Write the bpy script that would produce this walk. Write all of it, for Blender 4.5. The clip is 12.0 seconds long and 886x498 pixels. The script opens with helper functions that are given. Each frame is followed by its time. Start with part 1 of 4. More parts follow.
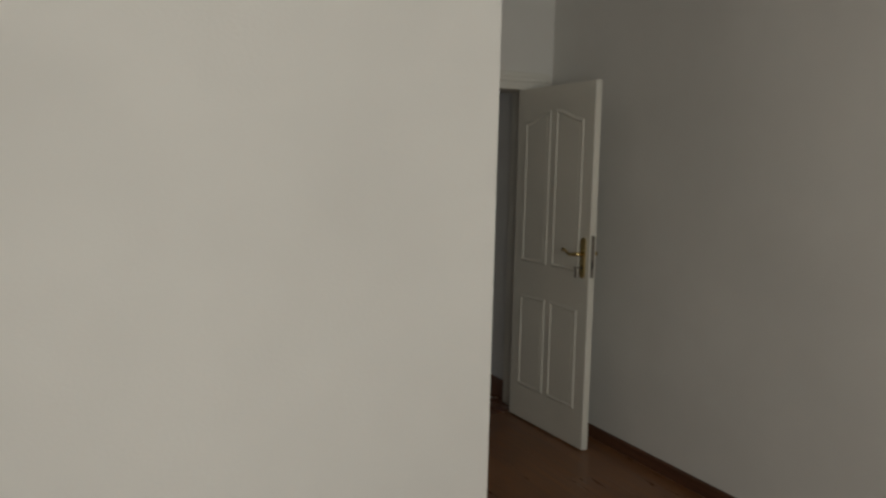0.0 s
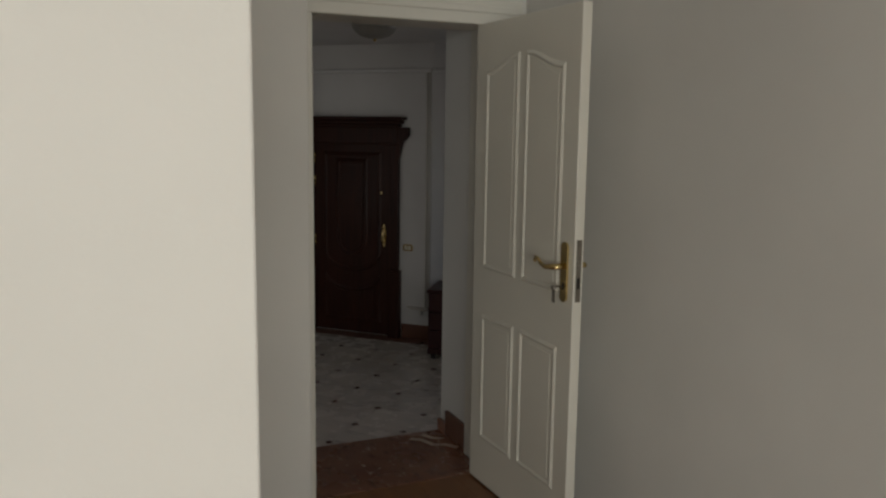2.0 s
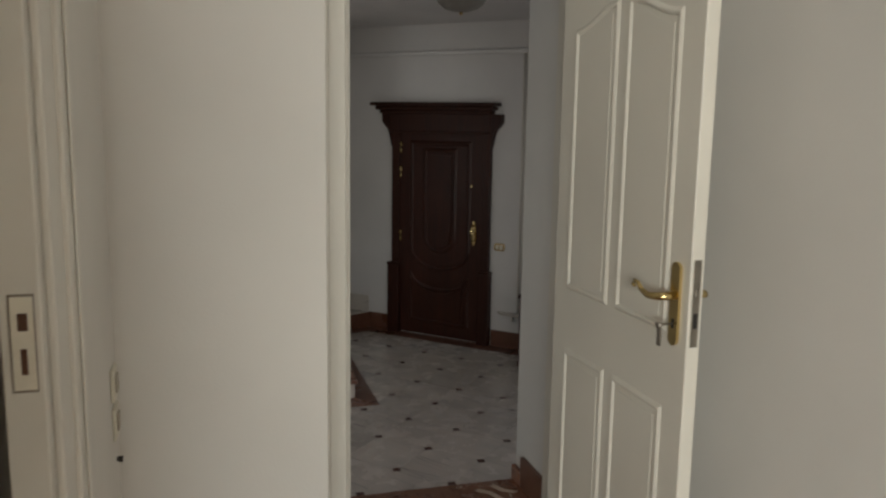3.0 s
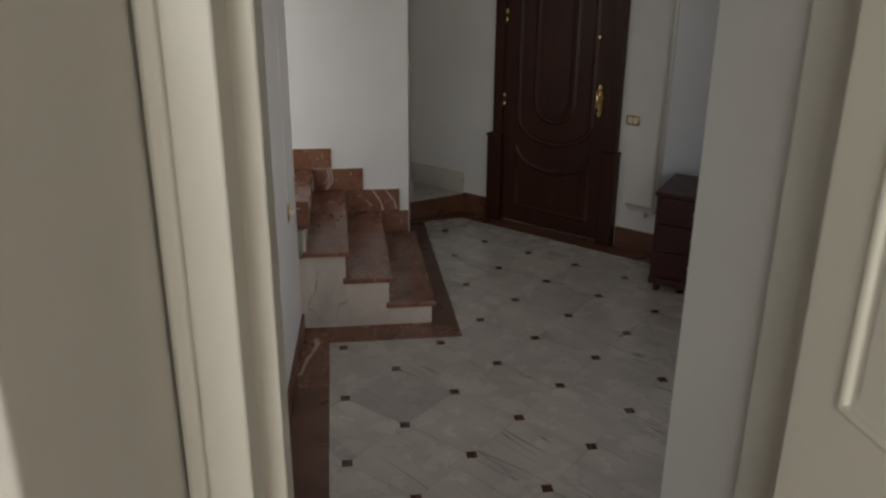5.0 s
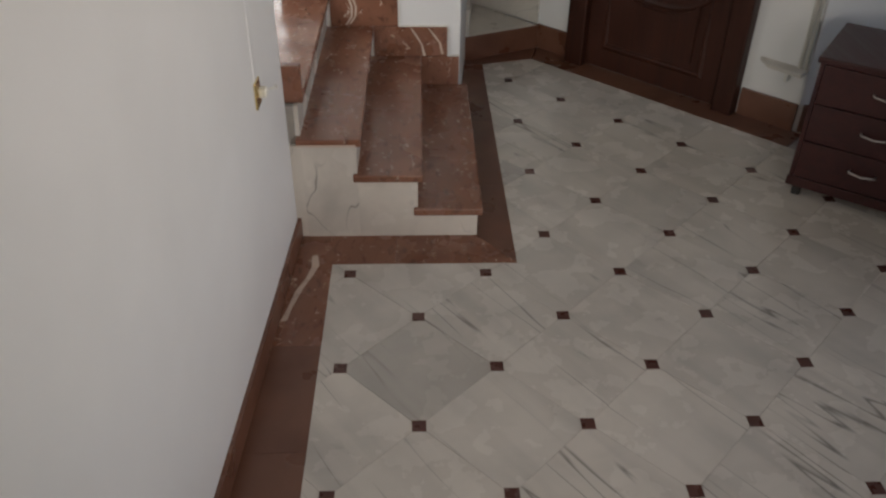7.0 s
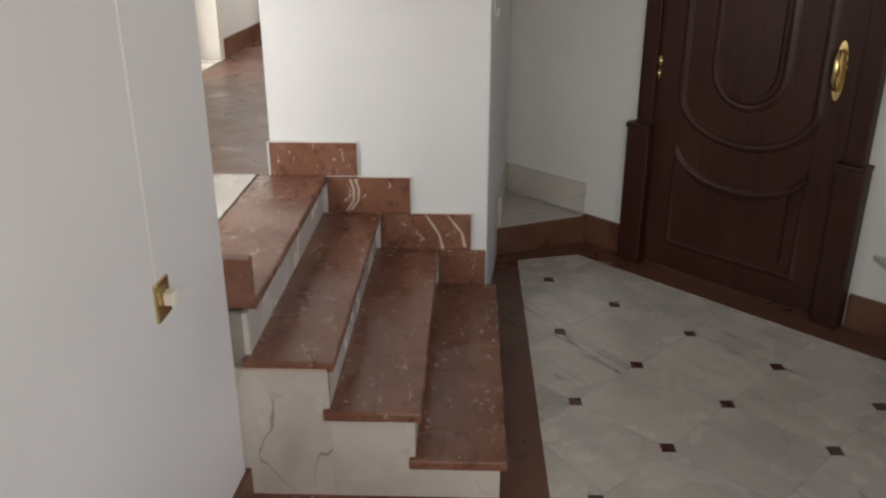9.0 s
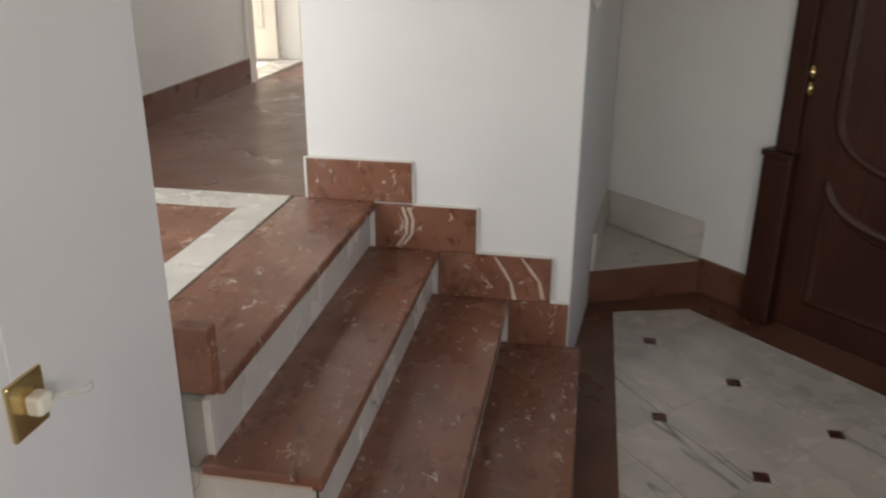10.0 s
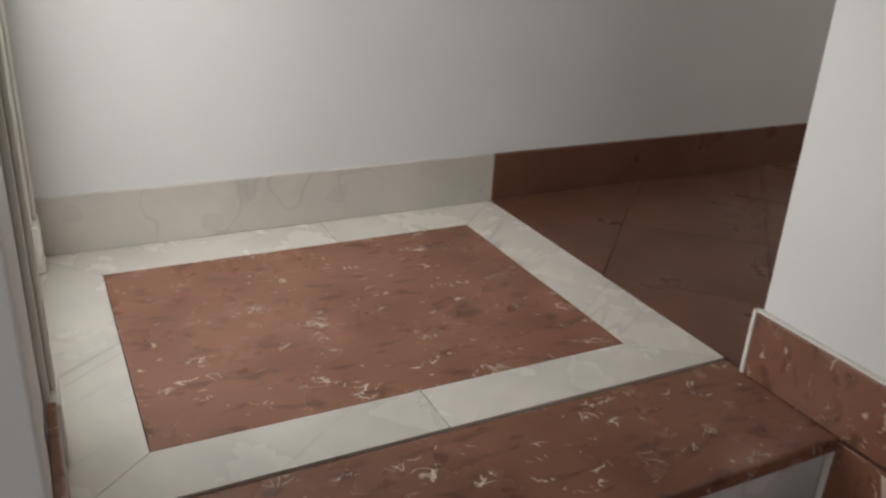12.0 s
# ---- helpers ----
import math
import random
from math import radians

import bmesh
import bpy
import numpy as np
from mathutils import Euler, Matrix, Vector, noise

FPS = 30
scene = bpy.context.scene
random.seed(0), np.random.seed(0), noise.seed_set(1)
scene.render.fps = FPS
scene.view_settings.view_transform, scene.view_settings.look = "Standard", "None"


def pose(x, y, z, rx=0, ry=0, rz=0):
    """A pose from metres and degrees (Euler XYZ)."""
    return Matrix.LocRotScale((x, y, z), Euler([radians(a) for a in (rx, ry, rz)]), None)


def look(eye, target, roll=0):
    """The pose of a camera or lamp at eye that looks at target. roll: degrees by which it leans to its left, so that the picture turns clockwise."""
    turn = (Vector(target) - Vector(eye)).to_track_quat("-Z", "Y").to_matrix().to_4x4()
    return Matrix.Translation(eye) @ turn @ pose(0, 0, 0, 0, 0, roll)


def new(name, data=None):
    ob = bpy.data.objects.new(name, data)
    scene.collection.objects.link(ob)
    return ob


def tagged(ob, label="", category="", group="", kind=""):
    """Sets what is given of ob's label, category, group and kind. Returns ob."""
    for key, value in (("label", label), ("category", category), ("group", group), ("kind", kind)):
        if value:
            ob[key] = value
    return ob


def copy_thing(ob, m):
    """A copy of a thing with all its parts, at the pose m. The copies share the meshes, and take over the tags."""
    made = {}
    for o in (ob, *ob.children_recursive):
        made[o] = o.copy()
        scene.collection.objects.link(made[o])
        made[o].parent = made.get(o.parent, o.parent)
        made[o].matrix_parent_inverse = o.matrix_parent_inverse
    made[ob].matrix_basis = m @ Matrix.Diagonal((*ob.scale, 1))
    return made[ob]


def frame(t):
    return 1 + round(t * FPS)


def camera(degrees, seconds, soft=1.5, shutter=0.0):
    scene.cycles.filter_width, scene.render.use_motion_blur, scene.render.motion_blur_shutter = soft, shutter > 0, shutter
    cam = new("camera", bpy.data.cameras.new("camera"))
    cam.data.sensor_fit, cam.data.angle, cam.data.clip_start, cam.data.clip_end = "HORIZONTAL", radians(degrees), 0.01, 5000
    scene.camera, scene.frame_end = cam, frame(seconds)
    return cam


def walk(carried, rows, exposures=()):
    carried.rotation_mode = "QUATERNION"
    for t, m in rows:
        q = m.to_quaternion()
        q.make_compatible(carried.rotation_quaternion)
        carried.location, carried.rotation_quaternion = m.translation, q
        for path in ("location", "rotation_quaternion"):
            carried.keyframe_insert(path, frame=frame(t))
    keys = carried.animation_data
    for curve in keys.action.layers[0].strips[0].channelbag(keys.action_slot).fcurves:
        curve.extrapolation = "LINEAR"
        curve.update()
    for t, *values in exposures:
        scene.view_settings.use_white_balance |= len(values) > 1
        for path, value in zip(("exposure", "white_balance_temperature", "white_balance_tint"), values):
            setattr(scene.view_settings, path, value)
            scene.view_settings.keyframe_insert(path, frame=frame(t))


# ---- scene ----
# ---- camera ----
PATH = [
    (0, (-1.923, -7.304, 2.217), (-1.098, -5.493, 2.02), 1.4),
    (0.5, (-1.71, -6.982, 2.237), (-0.759, -5.247, 1.943), 1.0),
    (1, (-1.388, -6.696, 2.235), (-0.474, -4.944, 1.92), 0.6),
    (1.5, (-1.164, -6.403, 2.236), (-0.337, -4.606, 1.943), 1.0),
    (2, (-0.973, -6.095, 2.255), (-0.178, -4.283, 1.968), 0.8),
    (2.5, (-0.733, -5.78, 2.234), (-0.054, -3.921, 1.945), -0.0),
    (3, (-0.539, -5.402, 2.209), (0.009, -3.504, 1.9), 0.9),
    (4.8, (-0.011, -3.899, 2.217), (0.253, -2.036, 1.538), 0.5),
    (5, (0.012, -3.728, 2.201), (0.257, -1.87, 1.505), 0.5),
    (5.5, (0.133, -3.277, 2.192), (0.289, -1.451, 1.392), 0.5),
    (6, (0.146, -2.827, 2.151), (0.303, -1.088, 1.175), 2.1),
    (6.5, (0.229, -2.483, 2.097), (0.345, -0.851, 0.946), 1.4),
    (7, (0.289, -2.187, 2.067), (0.348, -0.553, 0.916), 0.7),
    (7.5, (0.272, -1.923, 1.965), (0.304, -0.188, 0.97), 0.0),
    (7.7, (0.294, -1.842, 1.955), (0.284, -0.063, 1.04), -0.5),
    (9.5, (0.479, -0.915, 1.597), (0.372, 0.941, 0.861), 0.5),
    (10, (0.541, -0.505, 1.548), (0.216, 1.332, 0.825), 0.3),
    (10.5, (0.649, -0.136, 1.46), (-0.021, 1.618, 0.771), 0.9),
    (11, (0.656, 0.163, 1.532), (-0.354, 1.72, 0.787), 3.2),
    (11.2, (0.640, 0.303, 1.524), (-0.512, 1.752, 0.765), 3.4),
    (11.6, (0.601, 0.599, 1.553), (-0.819, 1.783, 0.79), 3.2),
    (12, (0.609, 0.884, 1.56), (-1.017, 1.737, 0.766), 3.2),
]
cam = camera(56.9, 12.0, soft=2.3, shutter=0.3)
EXPOSURES = [(0, -0.3), (1.0, 0.0), (1.5, 0.15), (2.0, 0.3), (2.5, 0.85), (3.2, 1.3), (4.8, 1.42), (5.5, 1.65), (6.0, 2.1), (6.5, 2.28), (7.5, 2.55), (9.5, 2.5), (10.5, 2.4), (11, 2.15), (12, 1.8)]
walk(cam, [(t, look(eye, target, roll)) for t, eye, target, roll in PATH], EXPOSURES)

# ---- light ----
world = bpy.data.worlds.new("world")
scene.world = world
world.use_nodes = True
wn = world.node_tree.nodes
sky = wn.new("ShaderNodeTexSky")
sky.sky_type, sky.sun_disc = "NISHITA", False
sky.sun_elevation, sky.sun_rotation = radians(54), radians(278)
wn["Background"].inputs["Strength"].default_value = 0.07
world.node_tree.links.new(sky.outputs[0], wn["Background"].inputs[0])
sun = new("sun", bpy.data.lights.new("sun", "SUN"))
sun.data.energy, sun.data.angle, sun.data.color = 2.0, radians(0.5), (1, 0.95, 0.88)
sun.matrix_world = look((-14, 2, 20), (0, 0, 0))


def area_light(name, eye, target, w, h, power, color, spread=180):
    """An area lamp that stands in for daylight from an opening."""
    lamp = new(name, bpy.data.lights.new(name, "AREA"))
    lamp.data.shape, lamp.data.size, lamp.data.size_y = "RECTANGLE", w, h
    lamp.data.energy, lamp.data.color = power, color
    lamp.data.spread = radians(spread)
    lamp.matrix_world = look(eye, target)
    return lamp


area_light("room_window_light", (-1.9, -9.90, 2.2), (-0.6, -5, 2.1), 2.7, 1.3, 94, (0.96, 0.985, 0.93))
area_light("hall_east_light", (4.52, 0.3, 1.75), (-0.25, 0.0, 1.45), 1.5, 1.5, 1.3, (1.0, 0.945, 0.935), 70)
# added fill from an unseen, assumed opening; brightens the pier and stair side
area_light("hall_south_fill", (1.45, -2.38, 1.55), (-0.15, 1.5, 1.25), 0.9, 1.0, 2.25, (1.0, 0.89, 0.82), 105)
area_light("corridor_door_light", (-2.95, 4.85, 1.8), (0, 4.6, 1.3), 0.9, 1.9, 6.5, (1.0, 0.95, 0.87))
# added fill to brighten corridor and landing; no window known at this end
area_light("corridor_end_fill", (-0.75, 6.85, 2.1), (-0.9, 2.0, 1.5), 1.0, 1.2, 6.0, (1.0, 0.95, 0.86))
area_light("landing_door_light", (-1.08, 0.74, 1.56), (-1.0, 2.0, 0.8), 0.6, 1.6, 3.5, (0.98, 0.985, 0.97))


# ---- materials ----
class Mat:
    """A node material with a few short cuts."""

    def __init__(self, name, rough=0.5, metal=0.0):
        self.m = bpy.data.materials.new(name)
        self.m.use_nodes = True
        self.t = self.m.node_tree
        self.b = self.t.nodes["Principled BSDF"]
        self.b.inputs["Roughness"].default_value = rough
        self.b.inputs["Metallic"].default_value = metal

    def node(self, kind, **sockets):
        n = self.t.nodes.new(kind)
        for k, v in sockets.items():
            self.put(n.inputs[k.replace("_", " ")], v)
        return n

    def put(self, socket, v):
        if hasattr(v, "is_linked"):
            self.t.links.new(v, socket)
        else:
            socket.default_value = v

    def coords(self, scale=(1, 1, 1), own=False, turn=(0, 0, 0)):
        """World coordinates; own: shifted by a random step for each object."""
        g = self.node("ShaderNodeNewGeometry").outputs["Position"]
        if own:
            r = self.node("ShaderNodeObjectInfo").outputs["Random"]
            s = self.node("ShaderNodeVectorMath")
            s.operation = "SCALE"
            s.inputs[0].default_value = (37.0, 23.0, 11.0)
            self.put(s.inputs["Scale"], r)
            a = self.node("ShaderNodeVectorMath")
            self.put(a.inputs[0], g)
            self.put(a.inputs[1], s.outputs[0])
            g = a.outputs[0]
        if any(turn):
            tn = self.node("ShaderNodeMapping")
            tn.inputs["Rotation"].default_value = turn
            self.put(tn.inputs["Vector"], g)
            g = tn.outputs[0]
        mp = self.node("ShaderNodeMapping")
        mp.inputs["Scale"].default_value = scale
        self.put(mp.inputs["Vector"], g)
        return mp.outputs[0]

    def noise(self, co, scale, detail=4, rough=0.55, bend=0.0):
        n = self.node("ShaderNodeTexNoise", Scale=scale, Detail=detail, Roughness=rough, Distortion=bend)
        self.put(n.inputs["Vector"], co)
        return n.outputs[0]

    def ramp(self, fac, *stops):
        n = self.node("ShaderNodeValToRGB")
        self.put(n.inputs[0], fac)
        e = n.color_ramp.elements
        while len(e) < len(stops):
            e.new(0.5)
        for el, (p, c) in zip(e, stops):
            el.position, el.color = p, (*c, 1)
        return n.outputs[0]

    def mix(self, fac, a, b, kind="MIX"):
        n = self.node("ShaderNodeMix")
        n.data_type, n.blend_type = "RGBA", kind
        self.put(n.inputs[0], fac)
        self.put(n.inputs[6], a if hasattr(a, "is_linked") else (*a, 1))
        self.put(n.inputs[7], b if hasattr(b, "is_linked") else (*b, 1))
        return n.outputs[2]

    def bump(self, h, strength, dist=0.002):
        n = self.node("ShaderNodeBump", Strength=strength, Distance=dist)
        self.put(n.inputs["Height"], h)
        self.put(self.b.inputs["Normal"], n.outputs[0])

    def color(self, c):
        self.put(self.b.inputs["Base Color"], c if hasattr(c, "is_linked") else (*c, 1))


def paint(name, base, rough, grain=0.25):
    m = Mat(name, rough)
    co = m.coords()
    big = m.noise(co, 1.3, 3)
    fine = m.noise(co, 90, 3)
    dark = tuple(c * 0.90 for c in base)
    m.color(m.ramp(big, (0.3, dark), (0.7, base)))
    spots = m.noise(co, 9, 5)
    m.put(m.b.inputs["Roughness"], m.ramp(spots, (0.3, (rough - 0.04,) * 3), (0.7, (rough + 0.04,) * 3)))
    m.bump(fine, grain)
    return m.m


def red_marble(name, own=True, dark=1.0, rough=0.22, flecks=0.9):
    """Red-brown marble with pale broken veins and flecks."""
    m = Mat(name, rough)
    co = m.coords(own=own)
    body = m.ramp(m.noise(co, 5, 3, 0.5, 0.2), (0.2, (0.19 * dark, 0.073 * dark, 0.042 * dark)), (0.5, (0.266 * dark, 0.116 * dark, 0.069 * dark)), (0.8, (0.33 * dark, 0.145 * dark, 0.088 * dark)))
    stretched = m.coords((2.5, 1, 1.5), own=own)
    clouds = m.ramp(m.noise(stretched, 13, 2, 0.5, 0.3), (0.30, (0.40, 0.36, 0.33)), (0.43, (1, 1, 1)))
    body = m.mix(0.75 * flecks, body, clouds, "MULTIPLY")
    line = m.ramp(m.noise(co, 22, 2, 0.5, 0.9), (0.474, (0, 0, 0)), (0.5, (1, 1, 1)), (0.526, (0, 0, 0)))
    where = m.ramp(m.noise(stretched, 11, 1, 0.5), (0.59, (0, 0, 0)), (0.68, (flecks,) * 3))
    body = m.mix(m.mix(1.0, line, where, "MULTIPLY"), body, (0.80, 0.68, 0.56))
    specks = m.ramp(m.noise(co, 34, 2, 0.5, 0.4), (0.71, (0, 0, 0)), (0.77, (flecks * 0.7,) * 3))
    body = m.mix(specks, body, (0.70, 0.57, 0.46))
    m.color(body)
    m.put(m.b.inputs["Roughness"], m.ramp(m.noise(co, 4, 4), (0.3, (rough - 0.06,) * 3), (0.7, (rough + 0.12,) * 3)))
    m.bump(m.noise(co, 60, 3), 0.08)
    return m.m


def white_marble(name, own=True, tone=1.0, rough=0.2, veins=1.0):
    """Cream-white marble, cloudy, with long slanting grey veins."""
    m = Mat(name, rough)
    co = m.coords(own=own)
    body = m.ramp(m.noise(co, 2.6, 5, 0.6, 0.4), (0.28, (0.54 * tone, 0.505 * tone, 0.45 * tone)), (0.62, (0.67 * tone, 0.622 * tone, 0.55 * tone)))
    r = m.node("ShaderNodeObjectInfo").outputs["Random"]
    body = m.mix(1.0, body, m.ramp(r, (0.0, (0.80, 0.81, 0.84)), (0.05, (0.95, 0.955, 0.96)), (1.0, (1, 1, 1))), "MULTIPLY")
    slant = m.coords((0.42, 5.0, 2.5), own=own, turn=(0, 0, radians(54)))
    soft = m.ramp(m.noise(slant, 1.5, 3, 0.5, 0.3), (0.30, (0.70, 0.70, 0.71)), (0.52, (1, 1, 1)))
    body = m.mix(0.5 * veins, body, soft, "MULTIPLY")
    v = m.noise(slant, 1.3, 2, 0.45, 0.12)
    line = m.ramp(v, (0.488, (0, 0, 0)), (0.5, (0.8 * veins,) * 3), (0.508, (0, 0, 0)))
    where = m.ramp(m.noise(co, 1.8, 2), (0.48, (0, 0, 0)), (0.60, (1, 1, 1)))
    body = m.mix(m.mix(1.0, line, where, "MULTIPLY"), body, (0.17 * tone, 0.155 * tone, 0.135 * tone))
    m.color(body)
    m.put(m.b.inputs["Roughness"], m.ramp(m.noise(co, 6, 4), (0.3, (rough - 0.05,) * 3), (0.7, (rough + 0.12,) * 3)))
    m.bump(m.noise(co, 40, 3), 0.05)
    return m.m


def wood(name, dark, light, rough, axis=2, own=False):
    m = Mat(name, rough)
    sc = [14.0, 14.0, 14.0]
    sc[axis] = 1.1
    co = m.coords(tuple(sc), own=own)
    grain = m.noise(co, 1.6, 6, 0.6, 0.8)
    c = m.ramp(grain, (0.3, dark), (0.7, light))
    wear = m.ramp(m.noise(m.coords(own=own), 2.2, 4), (0.3, (0.75, 0.75, 0.75)), (0.7, (1, 1, 1)))
    m.color(m.mix(0.8, c, wear, "MULTIPLY"))
    m.put(m.b.inputs["Roughness"], m.ramp(grain, (0.3, (rough - 0.06,) * 3), (0.7, (rough + 0.1,) * 3)))
    m.bump(grain, 0.12)
    return m.m


def plain(name, c, rough, metal=0.0, wear=0.15):
    m = Mat(name, rough, metal)
    n = m.noise(m.coords(), 18, 4)
    m.color(m.ramp(n, (0.3, tuple(x * (1 - wear) for x in c)), (0.7, c)))
    m.put(m.b.inputs["Roughness"], m.ramp(n, (0.3, (max(rough - 0.06, 0.02),) * 3), (0.7, (rough + 0.08,) * 3)))
    return m.m


M_WALL = paint("wall_paint", (0.74, 0.715, 0.67), 0.7)
M_HALL = paint("hall_wall_paint", (0.74, 0.725, 0.70), 0.6)
M_CEIL = paint("ceiling_paint", (0.76, 0.75, 0.73), 0.85)
M_DOOR = paint("door_paint", (0.74, 0.70, 0.615), 0.33, 0.08)
M_TRIM = paint("trim_paint", (0.74, 0.71, 0.64), 0.38, 0.08)
M_WOODFLOOR = wood("laminate", (0.16, 0.066, 0.026), (0.30, 0.135, 0.055), 0.32, 1, True)
M_BASE = wood("baseboard_wood", (0.075, 0.03, 0.016), (0.15, 0.066, 0.036), 0.4, 1)
M_RED = red_marble("red_marble", True, 0.76)
M_REDPANEL = red_marble("red_marble_panel", True, 0.92, 0.26)
M_REDDARK = red_marble("red_marble_plain", True, 0.52, 0.3, 0.02)
M_WHITE = white_marble("white_marble")
M_TILE = white_marble("tile_marble", True, 0.90, 0.22, 1.0)
M_GREYTILE = white_marble("grey_tile_marble", True, 0.74, 0.22, 0.8)
M_PALE = white_marble("pale_marble", True, 1.10, 0.22, 0.4)
M_GREYM = white_marble("grey_marble", True, 0.88, 0.3, 0.25)
M_GROUT = plain("grout", (0.36, 0.33, 0.29), 0.8)
M_DOT = plain("dark_red_inlay", (0.085, 0.032, 0.024), 0.28)
M_MAHOGANY = wood("mahogany", (0.024, 0.0070, 0.0036), (0.050, 0.0142, 0.0070), 0.42)
bpy.data.materials["mahogany"].node_tree.nodes["Principled BSDF"].inputs["Specular IOR Level"].default_value = 0.3
M_CHEST = wood("dark_red_wood", (0.030, 0.0065, 0.006), (0.058, 0.013, 0.011), 0.4, 1)
M_BRASS = plain("brass", (0.74, 0.57, 0.27), 0.22, 1.0)
M_STEEL = plain("worn_steel", (0.32, 0.29, 0.25), 0.4, 1.0)
M_CHROME = plain("chrome", (0.55, 0.52, 0.49), 0.3, 1.0)
M_BLACK = plain("black_gap", (0.02, 0.018, 0.016), 0.6)
M_PLASTIC = plain("grey_plastic", (0.42, 0.38, 0.31), 0.4)
M_CREAMPL = plain("cream_plastic", (0.78, 0.74, 0.62), 0.35)
M_VEIN = plain("pale_vein", (0.58, 0.46, 0.37), 0.3)
M_GLASS = Mat("pane_glass", 0.03)
M_GLASS.b.inputs["Transmission Weight"].default_value = 1.0
M_GLASS.color((0.95, 0.97, 0.97))
M_GLASS = M_GLASS.m
M_FROST = plain("frosted_glass", (0.26, 0.25, 0.22), 0.35)


# ---- building helpers ----
def mesh(name, bm, material):
    bmesh.ops.recalc_face_normals(bm, faces=bm.faces)
    me = bpy.data.meshes.new(name)
    bm.to_mesh(me)
    bm.free()
    me.materials.append(material)
    return me


def part(name, bm, material, parent=None, label=""):
    """Links a bmesh as one mesh object under a thing or a part."""
    ob = new(name, mesh(name, bm, material))
    ob.parent = parent
    if label:
        tagged(ob, label)
    return ob


def empty(name, label, category, kind="", group=""):
    return tagged(new(name), label, category, group, kind)


def box(x0, x1, y0, y1, z0, z1, bevel=0.0, bm=None, seg=2):
    bm = bm or bmesh.new()
    m = Matrix.LocRotScale(((x0 + x1) / 2, (y0 + y1) / 2, (z0 + z1) / 2), None, (x1 - x0, y1 - y0, z1 - z0))
    r = bmesh.ops.create_cube(bm, size=1, matrix=m)
    if bevel:
        edges = {e for v in r["verts"] for e in v.link_edges}
        bmesh.ops.bevel(bm, geom=list(edges), offset=bevel, segments=seg, affect="EDGES", profile=0.5)
    return bm


def prism(points, low, high, axis="z", bm=None, bevel=0.0):
    """An upright prism over a polygon; axis y: the polygon is in x, z; axis x: in y, z."""
    bm = bm or bmesh.new()
    place = {"z": lambda a, b, h: (a, b, h), "y": lambda a, b, h: (a, h, b), "x": lambda a, b, h: (h, a, b)}[axis]
    lo = [bm.verts.new(place(a, b, low)) for a, b in points]
    hi = [bm.verts.new(place(a, b, high)) for a, b in points]
    n = len(points)
    faces = [bm.faces.new(lo), bm.faces.new(hi)]
    for i in range(n):
        faces.append(bm.faces.new((lo[i], lo[(i + 1) % n], hi[(i + 1) % n], hi[i])))
    if bevel:
        edges = {e for f in faces for e in f.edges}
        bmesh.ops.bevel(bm, geom=list(edges), offset=bevel, segments=2, affect="EDGES", profile=0.5)
    return bm


def tube(points, radius, sides=10, bm=None):
    """A round bar along points; radius may be a list."""
    bm = bm or bmesh.new()
    pts = [Vector(p) for p in points]
    rings = []
    for i, p in enumerate(pts):
        d = (pts[min(i + 1, len(pts) - 1)] - pts[max(i - 1, 0)]).normalized()
        side = d.cross(Vector((0.31, 0.17, 0.93))).normalized()
        up = side.cross(d)
        r = radius[i] if isinstance(radius, (list, tuple)) else radius
        rings.append([bm.verts.new(p + (side * math.cos(a) + up * math.sin(a)) * r) for a in [2 * math.pi * k / sides for k in range(sides)]])
    for a, b in zip(rings, rings[1:]):
        for k in range(sides):
            bm.faces.new((a[k], a[(k + 1) % sides], b[(k + 1) % sides], b[k])).smooth = True
    bm.faces.new(rings[0])
    bm.faces.new(rings[-1])
    return bm


def lathe(profile, sides=32, bm=None, centre=(0, 0, 0)):
    """A turned shape about the z axis from (radius, height) pairs."""
    bm = bm or bmesh.new()
    c = Vector(centre)
    rings = [[bm.verts.new(c + Vector((r * math.cos(a), r * math.sin(a), z))) for a in [2 * math.pi * k / sides for k in range(sides)]] for r, z in profile]
    for a, b in zip(rings, rings[1:]):
        for k in range(sides):
            bm.faces.new((a[k], a[(k + 1) % sides], b[(k + 1) % sides], b[k])).smooth = True
    bm.faces.new(rings[0])
    bm.faces.new(rings[-1])
    return bm


def structure(name, bm, material, label, category):
    return tagged(part(name, bm, material), label, category, kind="structure")


# ---- plan ----
FLOOR = 0.66                     # room floor and landing above the hall floor
TOP = 3.15                       # hall ceiling
RTOP = FLOOR + 2.75              # room ceiling
D = 0.57                         # diagonal of a hall tile
WX = -0.29                       # hall wall beside the stairs, at the stair foot


def west(y):
    """The hall wall beside the stairs runs slightly askew."""
    return -0.242 + (y - 0.85) * 0.048


DOOR_Y = -2.80                   # room side of the wall with the room door
S2 = math.sqrt(0.5)
WP = -0.785                      # passage wall of the room
RY0 = -3.19                      # wall that steps out beside the room door

# ---- the room and its walls ----
wl = "off-white painted plaster wall of the room"
CX, CY = -0.808, -5.22           # corner where the room turns into the passage
PY0, PY1 = -4.70, -4.05          # passage doorway
WN = -0.757                      # passage wall at the near side of that doorway
structure("wall_room_north", prism([(-4.6, CY), (CX, CY), (WN, PY0), (WN - 0.18, PY0), (CX - 0.15, CY + 0.15), (-4.6, CY + 0.15)], 0, RTOP, "z", None, 0.004), M_WALL, wl, "wall")
bm = prism([(WP, PY1), (WP, RY0), (WP - 0.15, RY0), (WP - 0.15, PY1 + 0.22), (WP - 0.058, PY1)], 0, RTOP)
